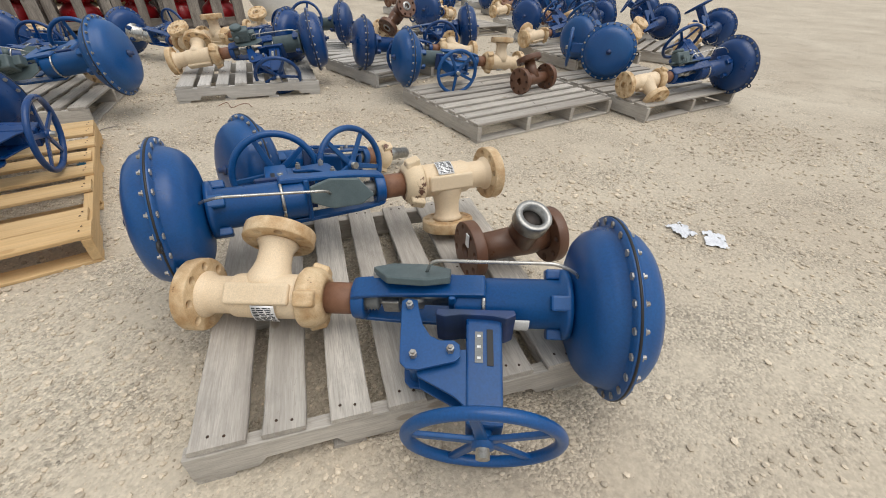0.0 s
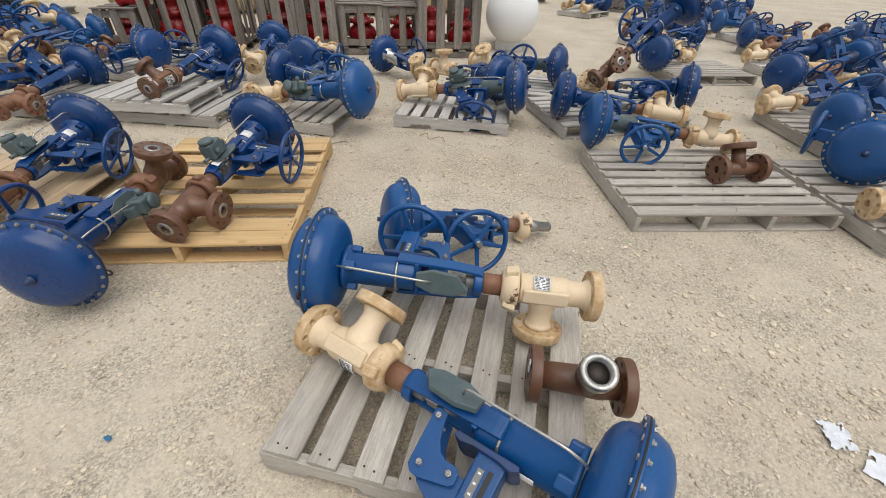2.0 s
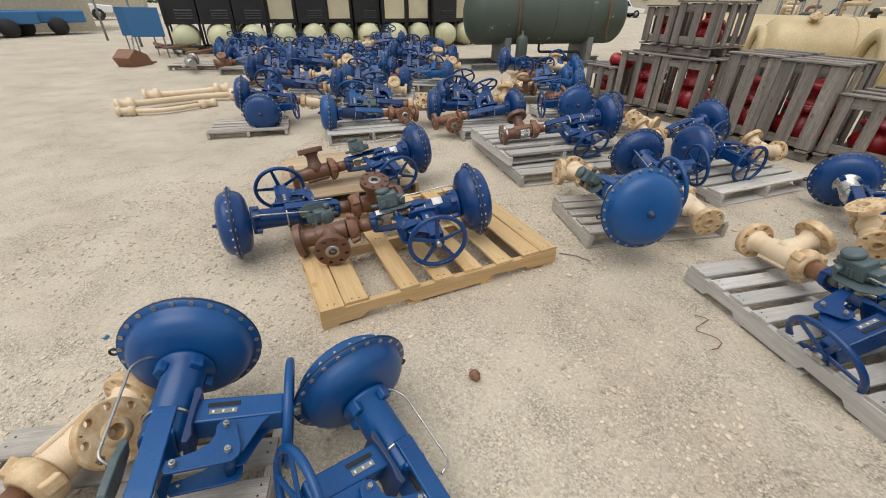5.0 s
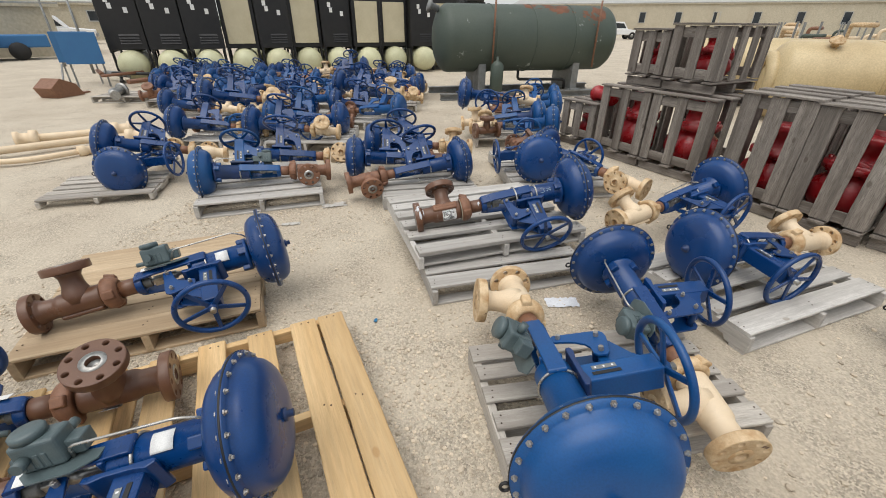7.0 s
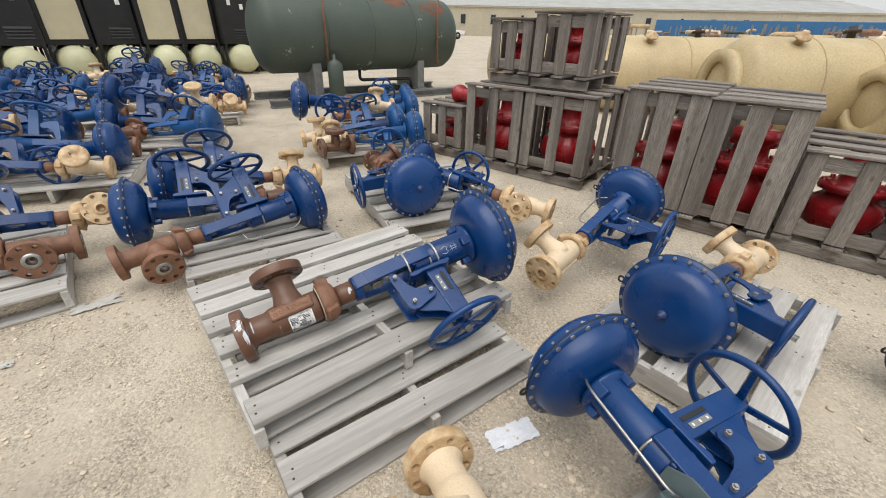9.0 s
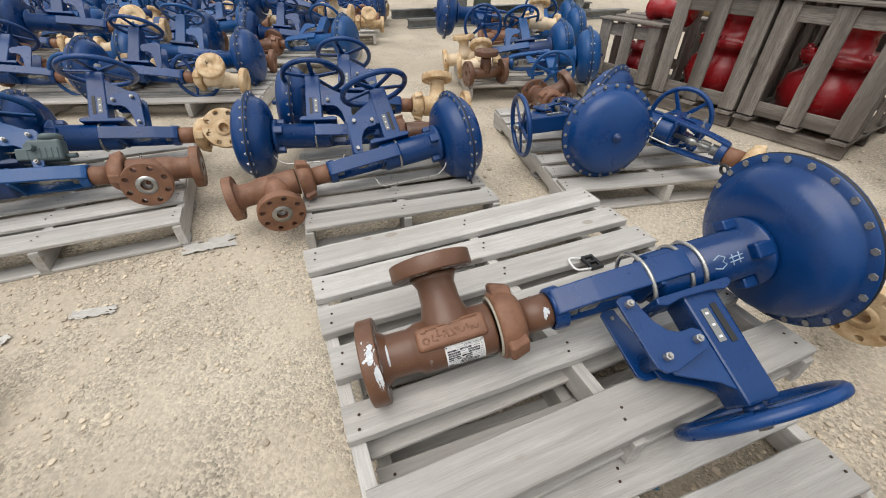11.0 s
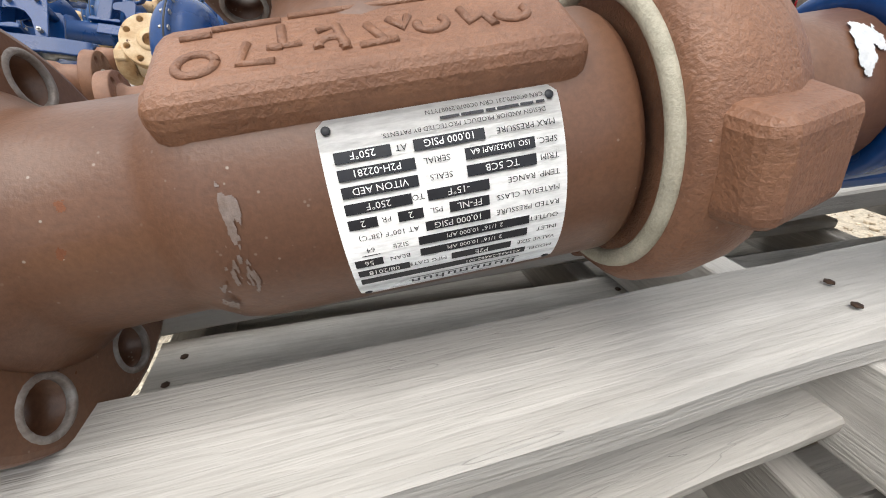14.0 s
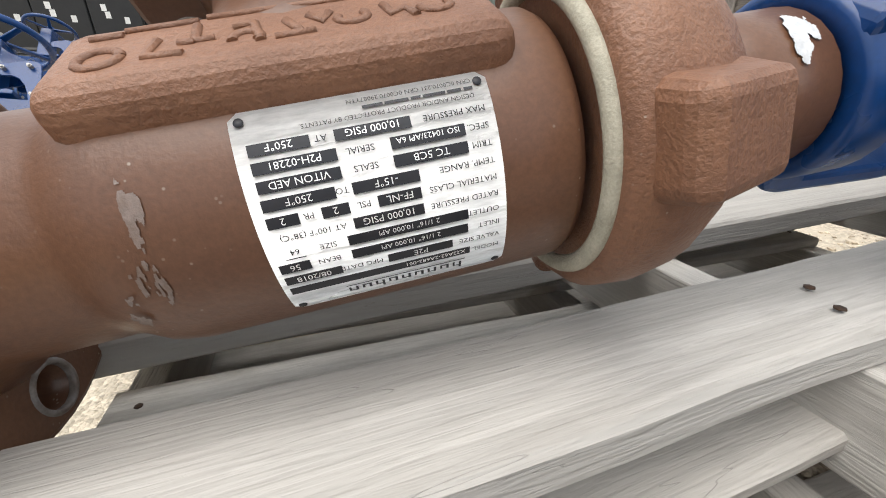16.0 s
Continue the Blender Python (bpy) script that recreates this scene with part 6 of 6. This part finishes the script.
fitting_tee(along((0.82, 4.38, 0.245), (1.12, 4.62, 0.245), -30) @ shift(0.19), BROWN, "loose brown flanged tee lying on a grey pallet")
fitting_tee(along((-7.45, 3.25, 0.245), (-7.6, 3.6, 0.245)) @ shift(0.1), BROWN, "brown flanged tee standing on a pallet")


def crumpled(w, d, seed, fold=0.02):
    bm = bmesh.new()
    n = 14
    vs = [[bm.verts.new((w * (i / n - 0.5) + 0.06 * w * noise.noise((i * 0.5 + seed, j * 0.5, 1)), d * (j / n - 0.5) + 0.1 * d * noise.noise((i * 0.5, j * 0.4, seed)),
                         0.004 + fold * abs(noise.noise((i * 0.55 + seed, j * 0.55, seed))))) for j in range(n + 1)] for i in range(n + 1)]
    for i in range(n):
        for j in range(n):
            if noise.noise((i * 0.3 + seed * 2, j * 0.3, 7)) > -0.42:
                bm.faces.new((vs[i][j], vs[i + 1][j], vs[i + 1][j + 1], vs[i][j + 1])).smooth = True
    bmesh.ops.delete(bm, geom=[x for x in bm.verts if not x.link_faces], context="VERTS")
    return bm


for x, y, w, d, rz, mat, lab in ((1.40, 2.44, 0.10, 0.12, 20, SHEET, "crumpled white paper scrap on gravel"), (1.53, 2.36, 0.13, 0.10, 70, SHEET, "crumpled white paper scrap on gravel"),
                                 (-3.72, 4.05, 0.21, 0.10, 100, SHEET, "printed white paper bag flattened on gravel"), (-2.96, 4.82, 0.12, 0.09, 60, SHEET, "torn printed paper on gravel"),
                                 (-5.03, 1.97, 0.10, 0.24, 25, PLASTIC, "strip of torn plastic film on gravel"), (-4.55, 1.75, 0.16, 0.05, 110, PLASTIC, "strip of torn plastic film on gravel"),
                                 (-4.35, 1.45, 0.2, 0.05, 120, PLASTIC, "strip of torn plastic film on gravel")):
    one_mesh("paper_scrap" if mat is SHEET else "plastic_film", crumpled(w, d, x * 3 + y), mat, shift(x, y, 0.001) @ Matrix.Rotation(radians(rz), 4, "Z"), lab, "litter")
BLUE_BIT = material("blue_plastic", (0.03, 0.22, 0.42), (0.04, 0.25, 0.45), rough=0.5, scale=30.0)
for x, y, s in ((-2.05, 3.02, 0.05), (-3.95, 3.62, 0.05), (-4.05, 3.78, 0.04), (-4.15, 4.9, 0.04), (-3.35, 2.9, 0.03), (-1.05, 0.95, 0.03)):
    one_mesh("plastic_scrap", crumpled(s, s * 0.6, x), BLUE_BIT, shift(x, y, 0.002), "small scrap of blue plastic on gravel", "litter")
one_mesh("stick", rod([(-0.12, 0, 0.006), (0, 0.015, 0.012), (0.1, 0, 0.008)], 0.004, 6), WOOD_CRATE, shift(-2.3, 3.6, 0) @ Matrix.Rotation(radians(70), 4, "Z"), "short dry stick on gravel", "stick")
wr = [(-1.75 + 0.3 * k / 10, 4.22 + 0.05 * math.sin(k), 0.01 + 0.02 * abs(math.sin(k * 0.7))) for k in range(11)]
one_mesh("wire", rod(wr, 0.003, 6), RUST, Matrix(), "short rusty wire lying before a pallet", "wire")


one_mesh("loose_fitting", lathe([(0.0, 0.0), (0.0, 0.02), (0.012, 0.026), (0.03, 0.026), (0.034, 0.018), (0.05, 0.016), (0.05, 0.0)], 18), RUST,
         shift(-1.10, 2.945, 0.026) @ Matrix.Rotation(radians(35), 4, "Z"), "small rusty pipe fitting lying on gravel", "pipe fitting")
clip = thing("strap_buckle", shift(-4.68, 3.69, 0.272) @ Matrix.Rotation(radians(25), 4, "Z"), "black strap buckle with a bent pale wire on a pallet", "buckle")
part("frame", solid([block(0.07, 0.012, 0.012, (0, y, 0.006), 0.002) for y in (-0.02, 0.02)] + [block(0.012, 0.05, 0.012, (x, 0, 0.0075), 0.002) for x in (-0.03, 0.0, 0.03)]), BLACK, clip)
part("wire", rod(bend([(-0.03, -0.02, 0.008), (-0.05, -0.07, 0.008), (0.02, -0.085, 0.008), (0.03, -0.02, 0.008)]), 0.004, 6), WHITE_TAG, clip, "bent pale wire")


def stone_mesh(seed):
    r = random.Random(seed)
    bm = bmesh.new()
    bmesh.ops.create_icosphere(bm, subdivisions=1, radius=1)
    for v in bm.verts:
        v.co *= r.uniform(0.72, 1.15)
        v.co.z *= 0.62
    return bm


def gravel_chips(count, x0, x1, y0, y1, lo, hi, seed):
    """Loose limestone chips, in patches, as one mesh."""
    r = random.Random(seed)
    shapes = []
    for k in range(6):
        b = stone_mesh(k)
        b.verts.index_update()
        shapes.append(([tuple(v.co) for v in b.verts], [tuple(v.index for v in f.verts) for f in b.faces]))
        b.free()
    vs, fs = [], []
    made = 0
    while made < count:
        x, y = r.uniform(x0, x1), r.uniform(y0, y1)
        if noise.noise((x * 0.9, y * 0.9, 2.0)) + 0.3 * noise.noise((x * 4, y * 4, 5.0)) + r.uniform(-0.55, 0.55) < 0.05:
            continue
        s = lo * (hi / lo) ** (r.random() ** 2.6)
        a = r.uniform(0, 6.28)
        ca, sa = math.cos(a) * s, math.sin(a) * s
        st = r.uniform(0.7, 1.3)
        co, fa = shapes[r.randrange(6)]
        o = len(vs)
        vs += [(x + ca * p[0] * st - sa * p[1], y + sa * p[0] * st + ca * p[1], s * 0.28 + s * p[2]) for p in co]
        fs += [tuple(i + o for i in f) for f in fa]
        made += 1
    me = bpy.data.meshes.new("gravel_chips")
    me.from_pydata(vs, [], fs)
    me.materials.append(STONE_MANY)
    return tagged(new("gravel_chips", me), "loose pale limestone chips scattered over the yard", "gravel", kind="stuff")


STONE_MANY = material("loose_limestone", (0.58, 0.50, 0.39), (0.50, 0.425, 0.325), rough=0.95, scale=30.0, grain=300.0, bump=0.3, per_object=0.0)
_nt = STONE_MANY.node_tree
_geo = _nt.nodes.new("ShaderNodeNewGeometry")
_mr = _nt.nodes.new("ShaderNodeMapRange")
_mr.inputs["To Min"].default_value, _mr.inputs["To Max"].default_value = 0.74, 1.32
_nt.links.new(_geo.outputs["Random Per Island"], _mr.inputs["Value"])
_sc = _nt.nodes.new("ShaderNodeVectorMath")
_sc.operation = "SCALE"
_b = _nt.nodes["Principled BSDF"]
_nt.links.new(_b.inputs["Base Color"].links[0].from_socket, _sc.inputs[0])
_nt.links.new(_mr.outputs["Result"], _sc.inputs["Scale"])
_nt.links.new(_sc.outputs[0], _b.inputs["Base Color"])
gravel_chips(44000, -3.2, 3.2, -0.4, 4.2, 0.0018, 0.013, 1)
gravel_chips(26000, -5.2, -2.0, 0.5, 4.6, 0.0018, 0.013, 2)
gravel_chips(9000, -6.5, 4.0, 2.5, 8.0, 0.004, 0.02, 3)
